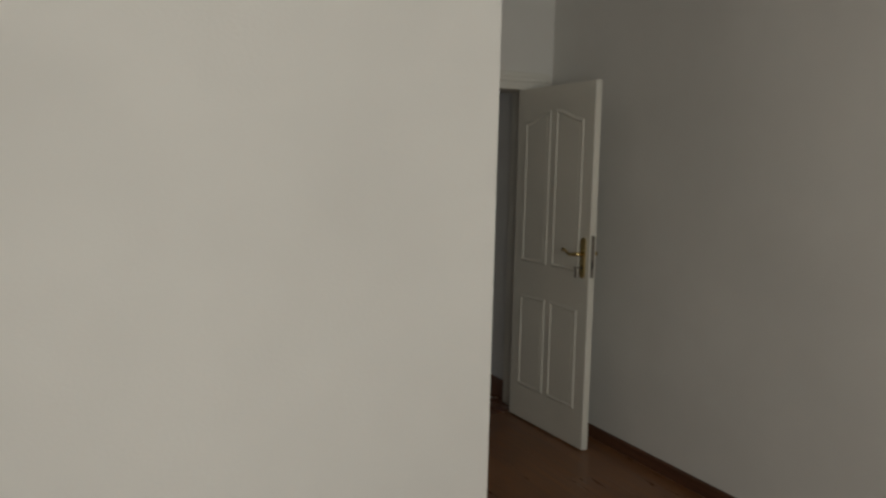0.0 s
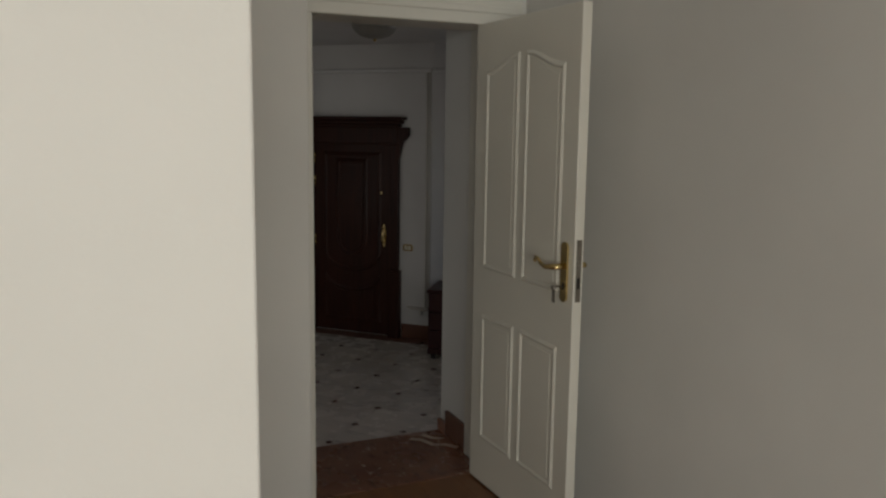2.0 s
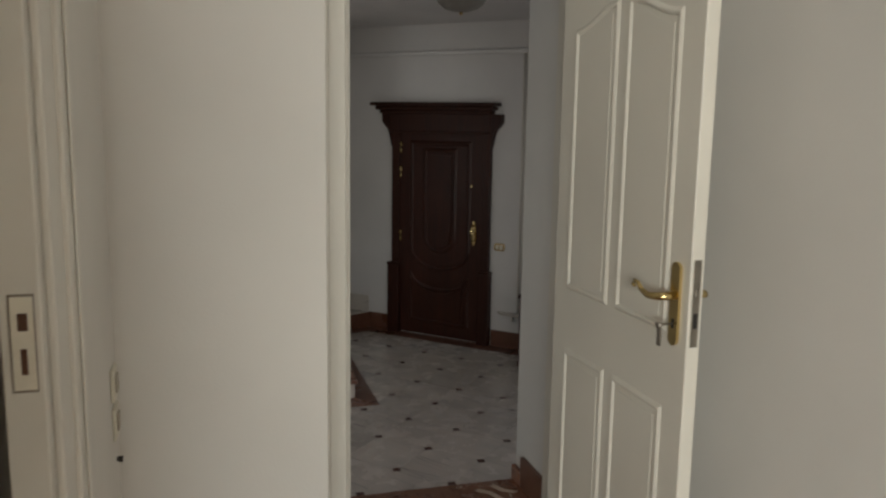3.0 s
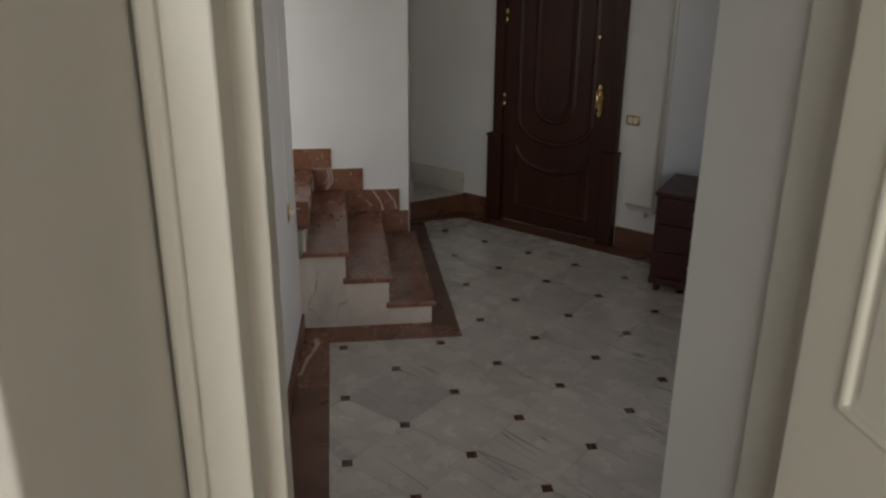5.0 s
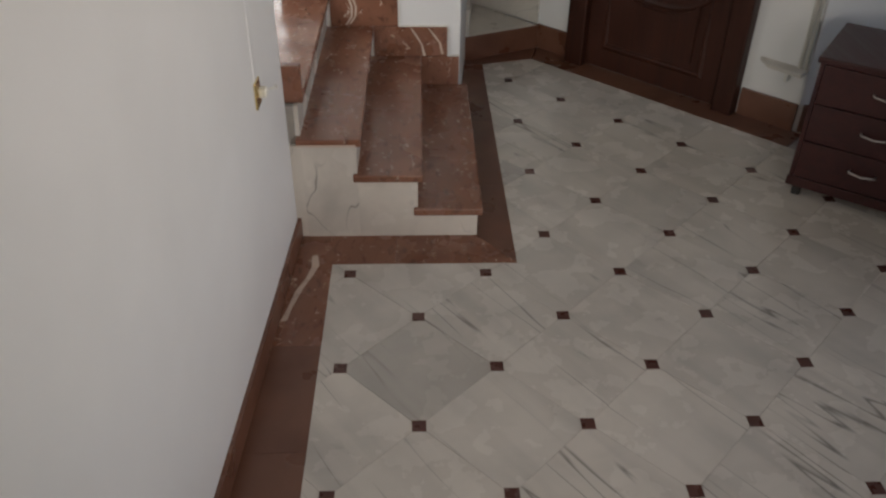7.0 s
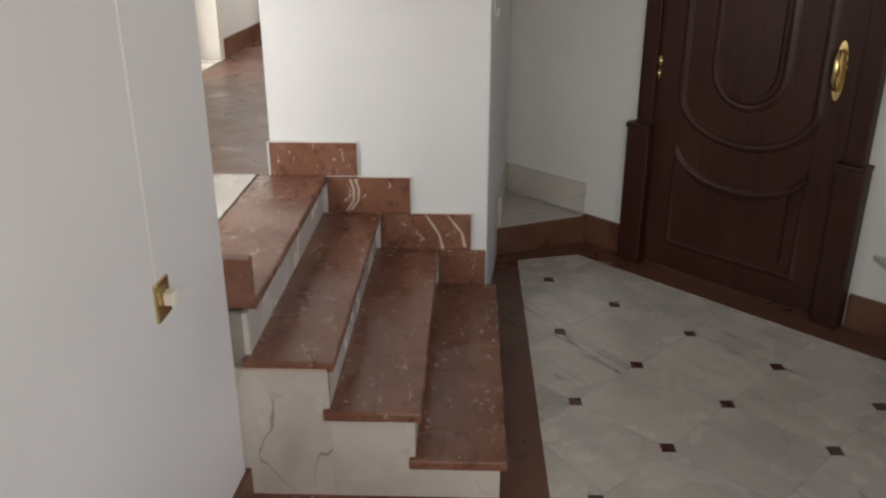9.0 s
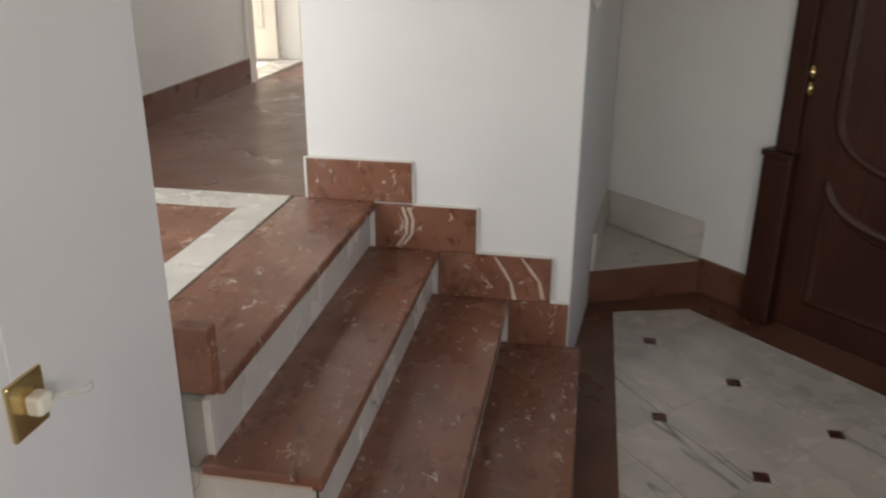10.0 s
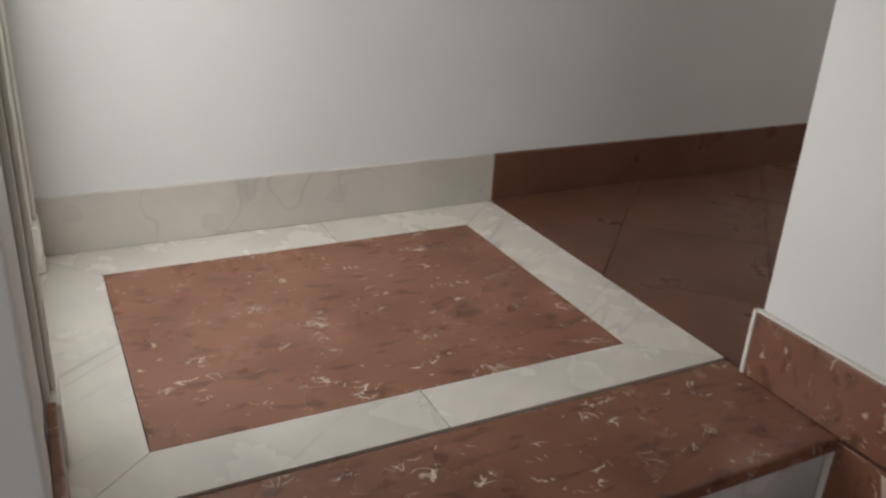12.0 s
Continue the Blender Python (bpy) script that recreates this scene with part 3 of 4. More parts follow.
structure("ceiling_landing", box(-3.3, 0.7, 0.6, 7.05, TOP + 0.3, TOP + 0.42), M_CEIL, "white plaster landing ceiling", "ceiling")
structure("wall_corridor_right", box(0.54, 0.69, 4.3, 6.9, FLOOR - 0.2, TOP + 0.3), M_HALL, "white plaster corridor wall", "wall")
structure("floor_corridor_far", box(-0.42, 0.54, 4.3, 6.9, FLOOR - 0.16, FLOOR - 0.001), M_REDDARK, "red marble corridor floor", "floor")
structure("ground", box(-40, 40, -40, 40, -0.6, -0.25), M_GROUT, "bare pale ground around the house", "ground")
bm = prism([(0.528, 2.19), (0.668, 3.57), (0.668, 4.2), (0.50, 4.2), (0.50, 2.19)], -0.2, TOP)
structure("wall_niche", bm, M_HALL, "white plaster wall of the corner niche", "wall")

# ---- landing: baseboards, doorways ----
structure("baseboard_landing", box(LX, LX + 0.016, LY + 0.002, PY, FLOOR, FLOOR + 0.155, 0.002), M_GREYM, "grey-white marble baseboard on the landing wall", "baseboard")
structure("baseboard_corridor", box(LX, LX + 0.016, PY + 0.001, 4.34, FLOOR, FLOOR + 0.155, 0.002), M_REDDARK, "dark red marble baseboard along the corridor", "baseboard")
structure("baseboard_corridor_end", box(LX, 0.54, 6.884, 6.9, FLOOR, FLOOR + 0.155, 0.002), M_REDDARK, "dark red marble baseboard at the corridor end", "baseboard")
structure("baseboard_pier", box(-0.436, -0.42, PY + 0.0, 4.3, FLOOR, FLOOR + 0.155, 0.002), M_REDDARK, "dark red marble baseboard on the pier", "baseboard")
structure("baseboard_corridor_far", box(LX, LX + 0.016, 5.40, 6.88, FLOOR, FLOOR + 0.155, 0.002), M_REDDARK, "dark red marble baseboard past the bright doorway", "baseboard")
fd = empty("door_frame_corridor", "white painted frame of the bright corridor doorway", "door frame", "structure")
for a, b in ((4.34, 4.44), (5.28, 5.38)):
    part("casing_board", box(LX, LX + 0.02, a, b, FLOOR, FLOOR + 2.18, 0.004), M_TRIM, fd)
part("head_board", box(LX, LX + 0.02, 4.44, 5.28, FLOOR + 2.08, FLOOR + 2.18, 0.004), M_TRIM, fd)
structure("threshold_corridor", box(LX - 0.16, LX + 0.02, 4.44, 5.28, FLOOR - 0.02, FLOOR + 0.012, 0.003), M_PALE, "white marble threshold of the bright doorway", "threshold")
bright_door = panel_door("door_corridor", "white panel door standing open in the bright doorway", 0.80, 2.04, 0.04, 0, M_DOOR, "structure")
lever_set(bright_door, 0.745, -0.04, 1.03, -1, -1)
bright_door.matrix_basis = pose(LX - 0.16, 5.27, FLOOR + 0.014, 0, 0, 178)
bm = box(-3.3, -3.2, 3.5, 6.2, FLOOR - 0.2, FLOOR + 0.8)
box(-3.3, -3.2, 3.5, 4.2, FLOOR + 0.8, TOP + 0.3, 0, bm)
box(-3.3, -3.2, 5.5, 6.2, FLOOR + 0.8, TOP + 0.3, 0, bm)
box(-3.3, -3.2, 4.2, 5.5, FLOOR + 2.2, TOP + 0.3, 0, bm)
box(-3.2, LX - 0.15, 3.5, 3.6, FLOOR - 0.2, TOP + 0.3, 0, bm)
box(-3.2, LX - 0.15, 6.1, 6.2, FLOOR - 0.2, TOP + 0.3, 0, bm)
structure("wall_bright_room", bm, M_HALL, "white wall of the sunlit room past the corridor", "wall")
structure("floor_bright_room", box(-3.2, LX - 0.16, 3.6, 6.1, FLOOR - 0.16, FLOOR - 0.002), M_PALE, "pale marble floor of the sunlit room", "floor")
# narrow door at the near end of the landing
nd = empty("door_landing", "white painted narrow glazed door with stepped frame", "door", "structure")
for a, b, z0, z1 in ((-1.46, -1.38, 0.01, 2.05), (-0.78, -0.70, 0.01, 2.05), (-1.38, -0.78, 0.01, 0.09), (-1.38, -0.78, 1.95, 2.05)):
    part("leaf_rail", box(a, b, 0.78, 0.815, FLOOR + z0, FLOOR + z1, 0.003), M_DOOR, nd)
pane = part("pane", box(-1.38, -0.78, 0.795, 0.800, FLOOR + 0.09, FLOOR + 1.95), M_GLASS, nd)
pane.visible_shadow = False
for a, b in ((-1.515, -1.43), (-0.72, -0.635)):
    part("casing_board", box(a, b, LY, LY + 0.012, FLOOR + 0.125, FLOOR + 2.13, 0.004), M_TRIM, nd)
    part("casing_bead", box(a + 0.02, a + 0.05, LY + 0.012, LY + 0.022, FLOOR + 0.125, FLOOR + 2.11, 0.005), M_TRIM, nd)
    part("plinth", box(a - 0.004, b + 0.006, LY, LY + 0.026, FLOOR + 0.001, FLOOR + 0.125, 0.005), M_TRIM, nd)
part("sill_bead", box(-1.424, -0.724, LY - 0.02, LY + 0.008, FLOOR + 0.001, FLOOR + 0.022, 0.006), M_TRIM, nd)
part("head_board", box(-1.43, -0.72, LY, LY + 0.012, FLOOR + 2.04, FLOOR + 2.13, 0.004), M_TRIM, nd)
structure("baseboard_landing_end", box(-0.60, -0.285, LY + 0.004, LY + 0.02, FLOOR + 0.001, FLOOR + 0.15, 0.003), M_RED, "red marble baseboard at the end of the hall wall", "baseboard")

# ---- hall skirtings and the marble ledge in the corner ----
structure("skirting_hall_west", prism([(west(-1.4) - 0.01, -1.4), (west(-1.4) + 0.015, -1.4), (west(Y0) + 0.015, Y0 - 0.002), (west(Y0) - 0.01, Y0 - 0.002)], 0.0, 0.10, "z", None, 0.003), M_REDDARK, "dark red marble skirting along the hall wall", "skirting")
structure("skirting_entrance_left", on_slant(box(-1.44, -1.18, 0.0, 0.017, 0, 0.16, 0.003)), M_REDDARK, "dark red marble skirting beside the entrance door", "skirting")
structure("skirting_entrance_right", on_slant(box(0.03, 0.36, 0.0, 0.017, 0, 0.16, 0.003)), M_REDDARK, "dark red marble skirting beside the entrance door", "skirting")
structure("skirting_northeast", box(RX + 0.02, 4.5, RY - 0.017, RY, 0, 0.16, 0.003), M_REDDARK, "dark red marble skirting behind the chest", "skirting")
ledge = empty("corner_ledge", "grey marble corner ledge with a red marble front", "ledge", "structure")
part("front_slab", prism([(0.537, 2.855), (1.097, 3.105), (1.087, 3.125), (0.537, 2.88)], 0, 0.157, "z", None, 0.002), M_REDDARK, ledge, "dark red marble front")
part("top_slab", prism([(0.60, 2.885), (1.08, 3.10), (0.67, 3.56)], 0.13, 0.16, "z"), M_GREYM, ledge)
part("upstand", on_slant(box(-2.04, -1.44, 0.001, 0.016, 0.161, 0.335, 0.003)), M_GREYM, ledge)
part("upstand", prism([(0.60, 2.88), (0.617, 2.88), (0.682, 3.545), (0.664, 3.545)], 0.161, 0.335), M_GREYM, ledge)

# ---- the entrance door ----
ed = empty("door_entrance", "dark mahogany carved entrance door with cornice and brass handle", "door", "structure")


def slab(name, s0, s1, o0, o1, z0, z1, bevel=0.005, mat=M_MAHOGANY, parent=None, label=""):
    return part(name, on_slant(box(s0, s1, o0, o1, z0, z1, bevel)), mat, parent or ed, label)


slab("post", -1.118, -1.03, 0, 0.06, 0.735, 2.10)
slab("post", -0.085, 0.0, 0, 0.06, 0.735, 2.10)
slab("plinth", -1.152, -1.02, 0, 0.085, 0.0, 0.72, 0.008)
slab("plinth", -0.10, 0.022, 0, 0.085, 0.0, 0.72, 0.008)
slab("plinth_cap", -1.157, -1.016, 0, 0.092, 0.72, 0.745, 0.006)
slab("plinth_cap", -0.104, 0.026, 0, 0.092, 0.72, 0.745, 0.006)
slab("header", -1.118, 0.0, 0, 0.075, 2.10, 2.28)
slab("header_bead", -1.13, 0.012, 0.0, 0.085, 2.085, 2.11, 0.008)
slab("cornice", -1.33, 0.08, 0, 0.16, 2.355, 2.39, 0.008)
slab("cornice_moulding", -1.29, 0.05, 0, 0.125, 2.315, 2.355, 0.014)
slab("cornice_moulding", -1.25, 0.02, 0, 0.10, 2.28, 2.315, 0.010)
for a, sg in ((-1.118, -1), (0.0, 1)):
    curve = [(a, 1.95), (a, 2.28), (a + sg * 0.115, 2.28), (a + sg * 0.115, 2.20), (a + sg * 0.085, 2.16), (a + sg * 0.05, 2.13), (a + sg * 0.03, 2.08), (a + sg * 0.012, 2.0)]
    part("bracket", on_slant(prism(curve, 0.0, 0.07, "y")), M_MAHOGANY, ed)
leaf = slab("leaf", -1.033, -0.087, 0.0, 0.035, 0.015, 2.098, 0.003)


def carved(loop, w, h):
    b = bmesh.new()
    moulding(loop, w, h, 0.035, 1, b)
    return part("carved_moulding", on_slant(b), M_MAHOGANY, leaf)


def u_loop(c, half, z0, z1, dip, n=18):
    """A tall panel with a rounded foot."""
    pts = [(c + half * math.cos(math.pi + math.pi * k / n), z0 + dip + dip * math.sin(math.pi + math.pi * k / n)) for k in range(n + 1)]
    return pts + [(c + half, z1), (c - half, z1)]


MID = -0.56
carved(u_loop(MID, 0.17, 0.90, 1.92, 0.17), 0.022, 0.013)
carved(u_loop(MID, 0.33, 0.72, 1.99, 0.20), 0.022, 0.012)
part("raised_panel", on_slant(prism(u_loop(MID, 0.13, 0.95, 1.87, 0.13), 0.034, 0.047, "y")), M_MAHOGANY, leaf)
low = [(MID - 0.33, 0.16), (MID + 0.33, 0.16), (MID + 0.33, 0.66)] + [(MID + 0.33 * math.cos(math.pi * k / 14), 0.66 - 0.16 * math.sin(math.pi * k / 14)) for k in range(1, 14)] + [(MID - 0.33, 0.66)]
carved(low, 0.02, 0.011)
part("raised_panel", on_slant(prism([(MID + (x - MID) * 0.8, 0.36 + (z - 0.36) * 0.75) for x, z in low], 0.034, 0.046, "y")), M_MAHOGANY, leaf)
for hz in (1.94, 1.69, 1.03):
    part("hinge", on_slant(tube([(-1.020, 0.040, hz - 0.058), (-1.020, 0.040, hz - 0.004)], 0.013)), M_BRASS, ed)
    part("hinge", on_slant(tube([(-1.020, 0.040, hz + 0.004), (-1.020, 0.040, hz + 0.058)], 0.013)), M_BRASS, ed)
plate = part("handle_plate", on_slant(prism([(-0.17 + 0.026 * math.cos(2 * math.pi * k / 24), 1.115 + 0.125 * math.sin(2 * math.pi * k / 24)) for k in range(24)], 0.035, 0.042, "y")), M_BRASS, ed, "ornate brass handle plate")
grip = [(-0.17, 0.042, 1.20), (-0.17, 0.075, 1.195), (-0.172, 0.085, 1.16), (-0.168, 0.085, 1.12), (-0.172, 0.085, 1.08), (-0.17, 0.075, 1.045), (-0.17, 0.042, 1.035)]
part("grip", on_slant(tube(grip, [0.009, 0.009, 0.012, 0.014, 0.012, 0.009, 0.009])), M_BRASS, plate)
part("door_viewer", on_slant(tube([(-0.205, 0.034, 1.58), (-0.205, 0.042, 1.58)], 0.012)), M_BRASS, ed)

# brass-coloured switch beside the entrance door
es = empty("wall_switch", "gold-coloured double switch plate on the white wall", "switch")
part("plate", on_slant(prism([(0.04, 0.975), (0.052, 0.96), (0.143, 0.96), (0.155, 0.975), (0.155, 1.02), (0.143, 1.035), (0.052, 1.035), (0.04, 1.02)], 0.0, 0.009, "y", None, 0.003)), M_BRASS, es, "brass plate with cut corners")
for a in (0.06, 0.102):
    part("rocker", on_slant(box(a, a + 0.034, 0.009, 0.014, 0.975, 1.02, 0.003)), M_CREAMPL, es)
pipe = empty("wall_pipe", "two thin white pipes in the wall corner", "pipe")
for a in (0.315, 0.345):
    part("tube", on_slant(tube([(a, 0.014, 0.36), (a, 0.014, TOP - 0.3)], 0.010)), M_TRIM, pipe)
sh = empty("corner_shelf", "small grey marble shelf low on the white wall", "shelf")
part("shelf_board", on_slant(prism([(0.09, 0.0), (0.36, 0.0), (0.36, 0.10), (0.17, 0.08)], 0.34, 0.36, "z")), M_GREYM, sh)
part("bracket", on_slant(box(0.26, 0.28, 0.0, 0.06, 0.28, 0.34, 0.003)), M_TRIM, sh)

# sockets and cable on the hall wall
so = empty("wall_socket", "open brass socket plate with a loose white wire", "socket")
SX = west(0.44)
part("plate", box(SX - 0.003, SX + 0.006, 0.393, 0.473, 0.835, 0.93, 0.003), M_BRASS, so, "brass plate")
part("socket_body", box(SX + 0.006, SX + 0.034, 0.420, 0.453, 0.868, 0.901, 0.006), M_CREAMPL, so)
wire = [(SX + 0.03, 0.445, 0.884)] + [(SX + 0.05 + 0.012 * math.sin(k), 0.495 + 0.045 * math.sin(k * 0.57 - 1.2), 0.878 + 0.016 * math.cos(k * 0.57)) for k in range(12)]
part("wire", tube(wire, 0.0013, 6), M_CREAMPL, so)
tagged(part("wall_conduit", box(SX - 0.006, SX + 0.0012, 0.412, 0.464, 0.93, TOP, 0.002), M_HALL), "plastered-over conduit line above the socket", "conduit", kind="structure")

hook = [(0.534, 2.21, 1.50), (0.537, 2.21, 1.40), (0.541, 2.213, 1.345), (0.548, 2.217, 1.325), (0.556, 2.222, 1.335), (0.558, 2.224, 1.36)]
tagged(part("wire_end", tube(hook, 0.004, 6), M_CREAMPL), "bent white wire end on the niche wall", "wire")

# ceiling lamp of the hall
lamp = empty("ceiling_lamp", "round frosted glass ceiling lamp, switched off", "ceiling lamp")
part("base", lathe([(0.21, TOP), (0.21, TOP - 0.02), (0.19, TOP - 0.035)], 36, None, (1.25, 0.42, 0)), M_FROST, lamp)
part("shade", lathe([(0.19, TOP - 0.03), (0.185, TOP - 0.07), (0.16, TOP - 0.11), (0.12, TOP - 0.14), (0.06, TOP - 0.158), (0.01, TOP - 0.163)], 36, None, (1.25, 0.42, 0)), M_FROST, lamp)
part("finial", lathe([(0.012, TOP - 0.16), (0.014, TOP - 0.175), (0.004, TOP - 0.185)], 12, None, (1.25, 0.42, 0)), M_BRASS, lamp)


def chest(label):
    """A chest of three drawers on small feet; its left front corner is the local origin, the front looks along -y."""
    c = empty("drawer_chest", label, "chest of drawers", group="drawer chests")
    w, d, h = 0.62, 0.52, 0.70
    part("top", box(-0.012, w + 0.012, -0.02, d, h - 0.03, h, 0.006), M_CHEST, c)
    part("side_panel", box(0, 0.02, 0.0, d - 0.005, 0.06, h - 0.03, 0.002), M_CHEST, c)
    part("side_panel", box(w - 0.02, w, 0.0, d - 0.005, 0.06, h - 0.03, 0.002), M_CHEST, c)
    part("back_panel", box(0.02, w - 0.02, d - 0.02, d - 0.008, 0.06, h - 0.03), M_CHEST, c)
    part("bottom", box(0.02, w - 0.02, 0.0, d - 0.02, 0.06, 0.08), M_CHEST, c)
    part("skirt", box(-0.005, w + 0.005, -0.012, 0.0, 0.05, 0.10, 0.004), M_CHEST, c)
    for k in range(3):
        z = 0.108 + k * 0.188
        dr = part("drawer", box(0.023, w - 0.023, -0.016, 0.30, z, z + 0.182, 0.004), M_CHEST, c)
        bar = [(w / 2 - 0.06, -0.017, z + 0.10), (w / 2 - 0.055, -0.036, z + 0.098), (w / 2, -0.042, z + 0.092), (w / 2 + 0.055, -0.036, z + 0.098), (w / 2 + 0.06, -0.017, z + 0.10)]
        part("handle", tube(bar, 0.0055, 8), M_CHROME, dr, "slim chrome bow handle")
    for fx in (0.03, w - 0.07):
        for fy in (0.0, d - 0.06):
            part("foot", box(fx, fx + 0.04, fy, fy + 0.04, 0, 0.06, 0.006), M_BLACK, c)
    return c


one = chest("dark red-brown wooden chest of three drawers with chrome handles")
one.matrix_basis = pose(2.085, 1.215, 0, 0, 0, -36)
two = copy_thing(one, pose(2.62, 0.74, 0, 0, 0, -31))
tagged(two, "dark red-brown wooden chest standing beside the drawer chest")

# ---- floor pieces ----
def inside(p, planes):
    return all(a * p[0] + b * p[1] <= c + 1e-6 for a, b, c in planes)


def clip(poly, planes):
    """A convex polygon cut by half planes a x + b y <= c."""
    for a, b, c in planes:
        out = []
        for i, q in enumerate(poly):
            p = poly[i - 1]
            dp, dq = a * p[0] + b * p[1] - c, a * q[0] + b * q[1] - c
            if (dp < 0) != (dq < 0):
                t = dp / (dp - dq)
                out.append((p[0] + (q[0] - p[0]) * t, p[1] + (q[1] - p[1]) * t))
            if dq < 0:
                out.append(q)
        poly = out
        if len(poly) < 3:
            return []
    return poly


def area(poly):
    return abs(sum(p[0] * q[1] - q[0] * p[1] for p, q in zip(poly, poly[1:] + poly[:1]))) / 2


WHITE_A = [(-1, 0, 0.08), (0, 1, 0.64), (1, 0, 0.71), (0, -1, 1.42)]
WHITE_B = [(-1, 0, -0.71), (1, 1, 3.95), (-0.274, 1, 2.625), (0, -1, 1.42), (1, 0, 4.5), (0, 1, RY - 0.02)]
WHITE_C = [(-1, 0, -0.71), (1, 1, 3.95), (-0.274, 1, 2.625), (0, -1, -RY + 0.02)]
floor_hall_ob = bpy.data.objects["floor_hall"]


def piece(name, polys, low, high, mat, parent):
    bm = bmesh.new()
    for q in polys:
        prism(q, low, high, "z", bm)
    return part(name, bm, mat, parent)


def fitted(poly):
    def home(p):
        return inside(p, WHITE_A) or inside(p, WHITE_B) or inside(p, WHITE_C)
    if all(home(p) for p in poly):
        return [poly]
    return [q for q in (clip(poly, w) for w in (WHITE_A, WHITE_B, WHITE_C)) if len(q) > 2 and area(q) > 2e-4]


gap, cut = 0.0008, 0.030
r = D / 2 - gap
for i in range(-1, 17):
    for j in range(-6, 14):
        if (i + j) % 2 == 0:
            continue
        cx, cy = i * D / 2, j * D / 2
        octagon = []
        for ux, uy in ((1, 0), (0, 1), (-1, 0), (0, -1)):
            tx, ty = -uy, ux
            e = cut * 0.5
            octagon += [(cx + ux * (r - e) - tx * e, cy + uy * (r - e) - ty * e), (cx + ux * (r - e) + tx * e, cy + uy * (r - e) + ty * e)]
        polys = fitted(octagon)
        if polys:
            piece("tile", polys, -0.012, 0.0005 * ((i * 7 + j * 3) % 3) * 0.4, M_GREYTILE if (i, j) == (1, 0) else M_TILE, floor_hall_ob)
for i in range(-1, 17):
    for j in range(-6, 14):
        if (i + j) % 2:
            continue
        cx, cy, e = i * D / 2, j * D / 2, 0.024
        polys = fitted([(cx - e, cy - e), (cx + e, cy - e), (cx + e, cy + e), (cx - e, cy + e)])
        if polys and sum(area(q) for q in polys) > 1e-3:
            piece("inlay", polys, -0.012, 0.0022, M_DOT, floor_hall_ob)
border = [[(-0.37, y), (-0.08, y), (-0.08, y + 0.515), (-0.37, y + 0.515)] for y in (-1.42, -0.905, -0.39, 0.125)]
border += [[(WX, 0.64), (0.19, 0.64), (0.19, Y0), (WX, Y0)], [(0.19, 0.64), (0.71, 0.64), (0.55, Y0), (0.19, Y0)]]
border += [[(0.71, 0.64), (0.71, 1.30), (0.55, 1.30), (0.55, Y0)], [(0.55, 1.30), (0.71, 1.30), (0.71, 2.0), (0.55, 2.0)], [(0.55, 2.0), (0.71, 2.0), (0.71, 2.70), (0.535, 2.70), (0.535, 2.19)]]
border += [[(0.537, 2.70), (0.71, 2.70), (0.71, 2.818), (1.04, 2.91), (1.095, 3.10), (0.537, 2.854)]]
SL = [-0.95, -0.35, 0.25, 0.42]
border += [[slanted(a, 0.0), slanted(b, 0.0), slanted(b, 0.205), slanted(a, 0.205)] for a, b in zip(SL, SL[1:])]
border += [[slanted(-1.43, 0.0), slanted(-0.95, 0.0), slanted(-0.95, 0.205), (1.042, 2.912)]]
border += [[(2.44, RY), (3.2, RY), (3.2, RY - 0.02), (2.44, RY - 0.02)]]
for q in border:
    c = (sum(p[0] for p in q) / len(q), sum(p[1] for p in q) / len(q))
    q = [(p[0] + (c[0] - p[0]) * 0.002, p[1] + (c[1] - p[1]) * 0.002) for p in q]
    piece("border_slab", [q], -0.012, 0.001, M_RED if q[0][0] < 0.3 and q[0][1] > 0.1 else M_REDDARK, floor_hall_ob)
vein = bmesh.new()
for pts in ([(-0.16, 0.70, 0.012), (-0.15, 0.62, 0.016), (-0.17, 0.54, 0.012), (-0.20, 0.46, 0.014), (-0.225, 0.34, 0.01), (-0.24, 0.26, 0.014)],):
    rows = [[vein.verts.new((x - w, y, 0.0026)), vein.verts.new((x + w, y + 0.01, 0.0026))] for x, y, w in pts]
    for p, q in zip(rows, rows[1:]):
        vein.faces.new((p[0], p[1], q[1], q[0]))
part("vein", vein, M_VEIN, floor_hall_ob, "pale quartz vein in the red border")

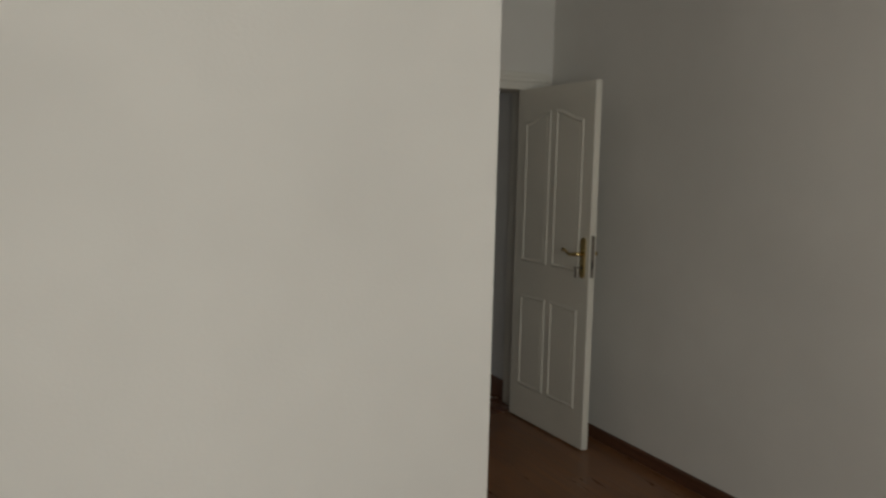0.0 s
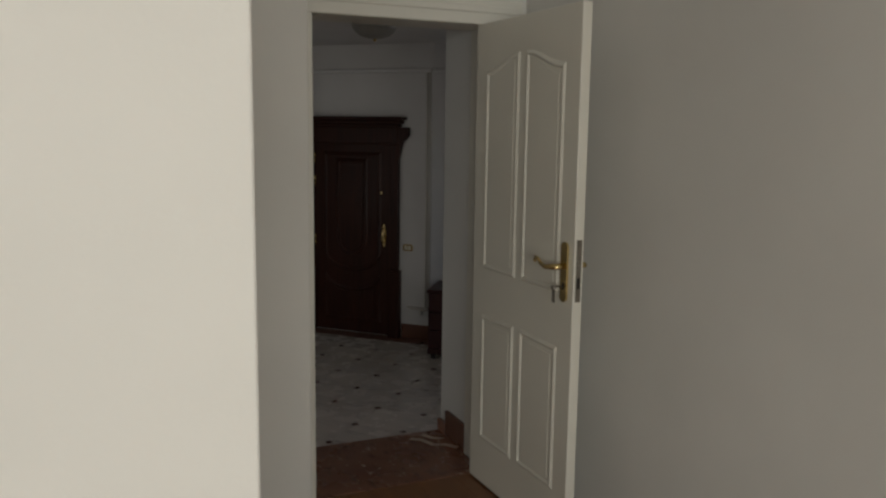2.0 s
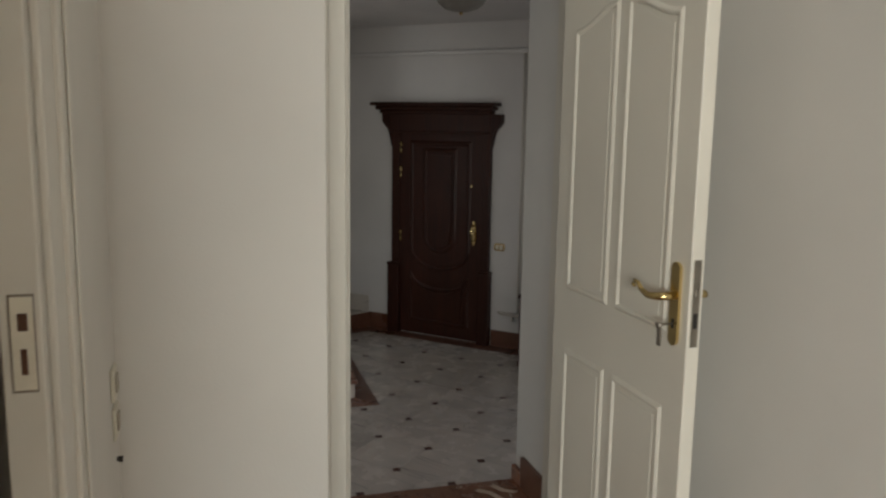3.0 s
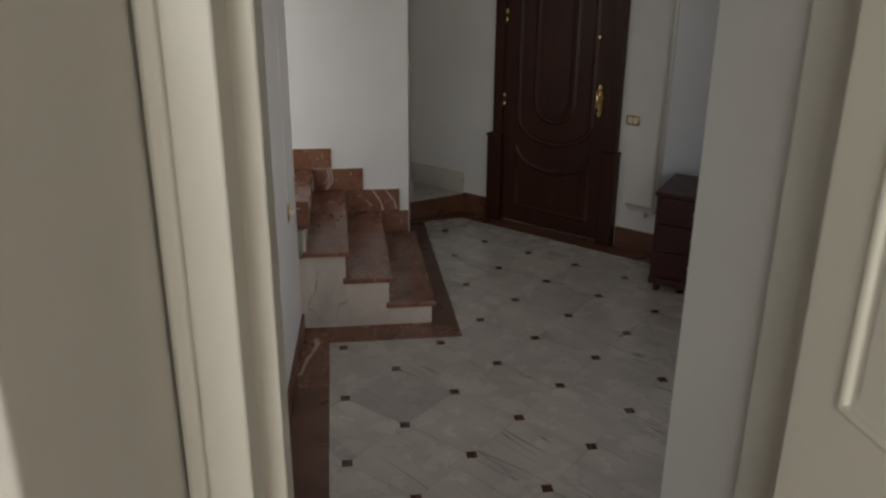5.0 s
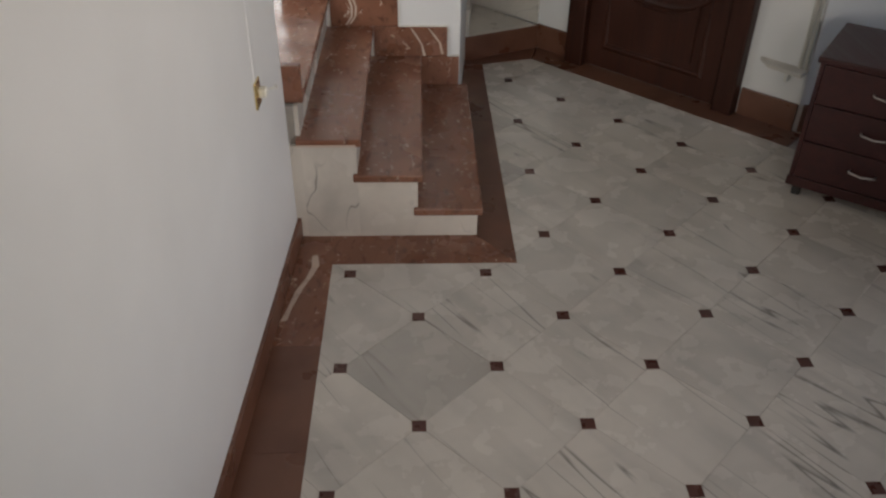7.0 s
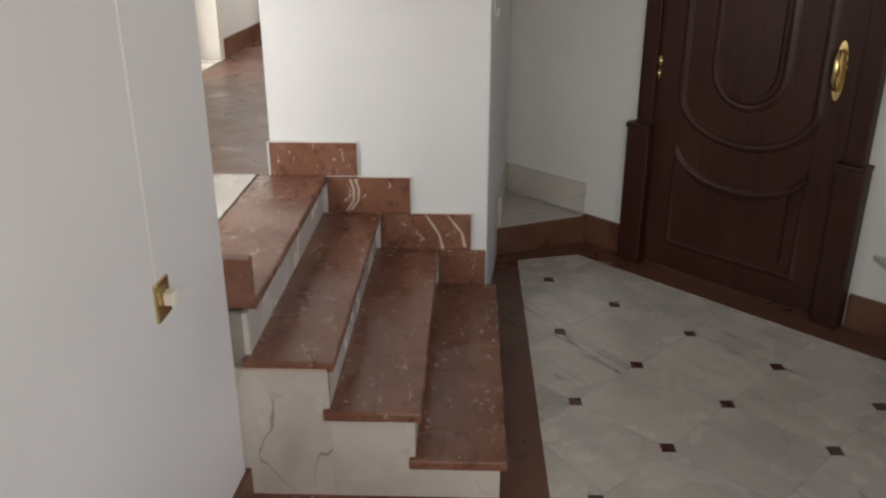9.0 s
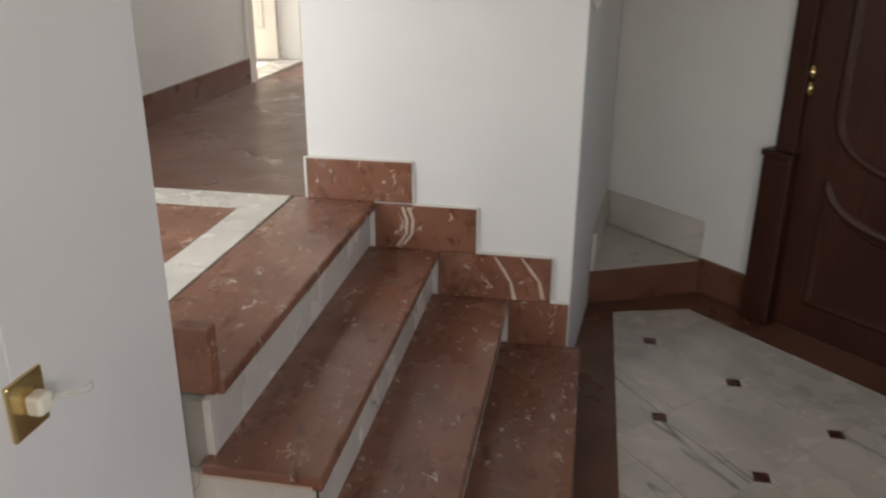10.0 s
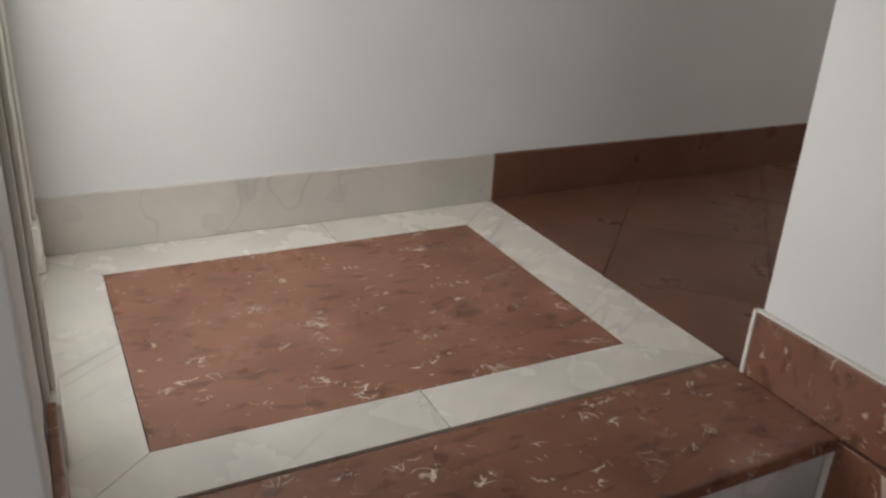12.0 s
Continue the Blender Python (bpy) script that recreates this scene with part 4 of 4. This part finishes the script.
landing = bpy.data.objects["floor_landing"]
OX0, OX1, OY0, OY1 = LX + 0.016, -0.488, 0.838, PY - 0.003
IX0, IX1, IY0, IY1 = -1.374, -0.62, 0.985, 1.999
g = 0.0012
piece("panel_slab", [[(IX0 + g, IY0 + g), (IX1 - g, IY0 + g), (IX1 - g, IY1 - g), (IX0 + g, IY1 - g)]], FLOOR - 0.012, FLOOR + 0.0005, M_REDPANEL, landing)
ym = 1.495
for q in ([(OX1, OY0), (OX1, ym - g), (IX1, ym - g), (IX1, IY0 + g)], [(OX1, ym + g), (OX1, OY1), (IX1, IY1 - g), (IX1, ym + g)],
          [(OX0, OY0), (IX0, IY0 + g), (IX0, ym + 0.1 - g), (OX0, ym + 0.1 - g)], [(OX0, ym + 0.1 + g), (IX0, ym + 0.1 + g), (IX0, IY1 - g), (OX0, OY1)],
          [(OX0 + g, OY1), (IX0, IY1 + g), (IX1, IY1 + g), (OX1 - g, OY1)], [(OX0 + g, OY0), (OX1 - g, OY0), (IX1, IY0 - g), (IX0, IY0 - g)]):
    piece("border_slab", [q], FLOOR - 0.012, FLOOR, M_PALE, landing)
RED_C = [(-1, 0, 1.534), (1, 0, -0.436), (0, -1, -PY - 0.001), (0, 1, 6.88)]
for i in range(-9, 6):
    for j in range(4, 26):
        if (i + j) % 2:
            continue
        cx, cy, e = -1.534 + i * 0.30, PY + (j - 7) * 0.30, 0.2985
        q = clip([(cx + e, cy), (cx, cy + e), (cx - e, cy), (cx, cy - e)], RED_C)
        if len(q) > 2 and area(q) > 3e-4:
            piece("floor_tile", [q], FLOOR - 0.012, FLOOR + 0.0004 * ((i * 5 + j) % 3) * 0.3, M_REDDARK, landing)
# laminate planks of the room, the stretch that the walk passes
room_ob = bpy.data.objects["floor_room"]
PW, PL = 0.19, 1.25
for i in range(9):
    x0 = WP + i * PW
    x1 = min(x0 + PW - 0.001, 0.842)
    for j in range(8):
        start = -11.2 + j * PL + (i * 0.47 % 1) * PL
        y0, y1 = max(start, -9.949), min(start + PL - 0.001, -2.802)
        if y1 - y0 > 0.05 and x1 > x0:
            part("plank", box(x0, x1, y0, y1, FLOOR - 0.012, FLOOR - 0.0005), M_WOODFLOOR, room_ob)
rest = bmesh.new()
for i in range(20):
    x0 = -4.6 + i * PW
    for j in range(4):
        box(x0, min(x0 + PW - 0.001, WP - 0.001), -9.95 + j * 1.15, -9.95 + j * 1.15 + 1.149, FLOOR - 0.012, FLOOR - 0.0006, 0, rest)
tagged(part("planks", rest, M_WOODFLOOR, room_ob), kind="stuff")
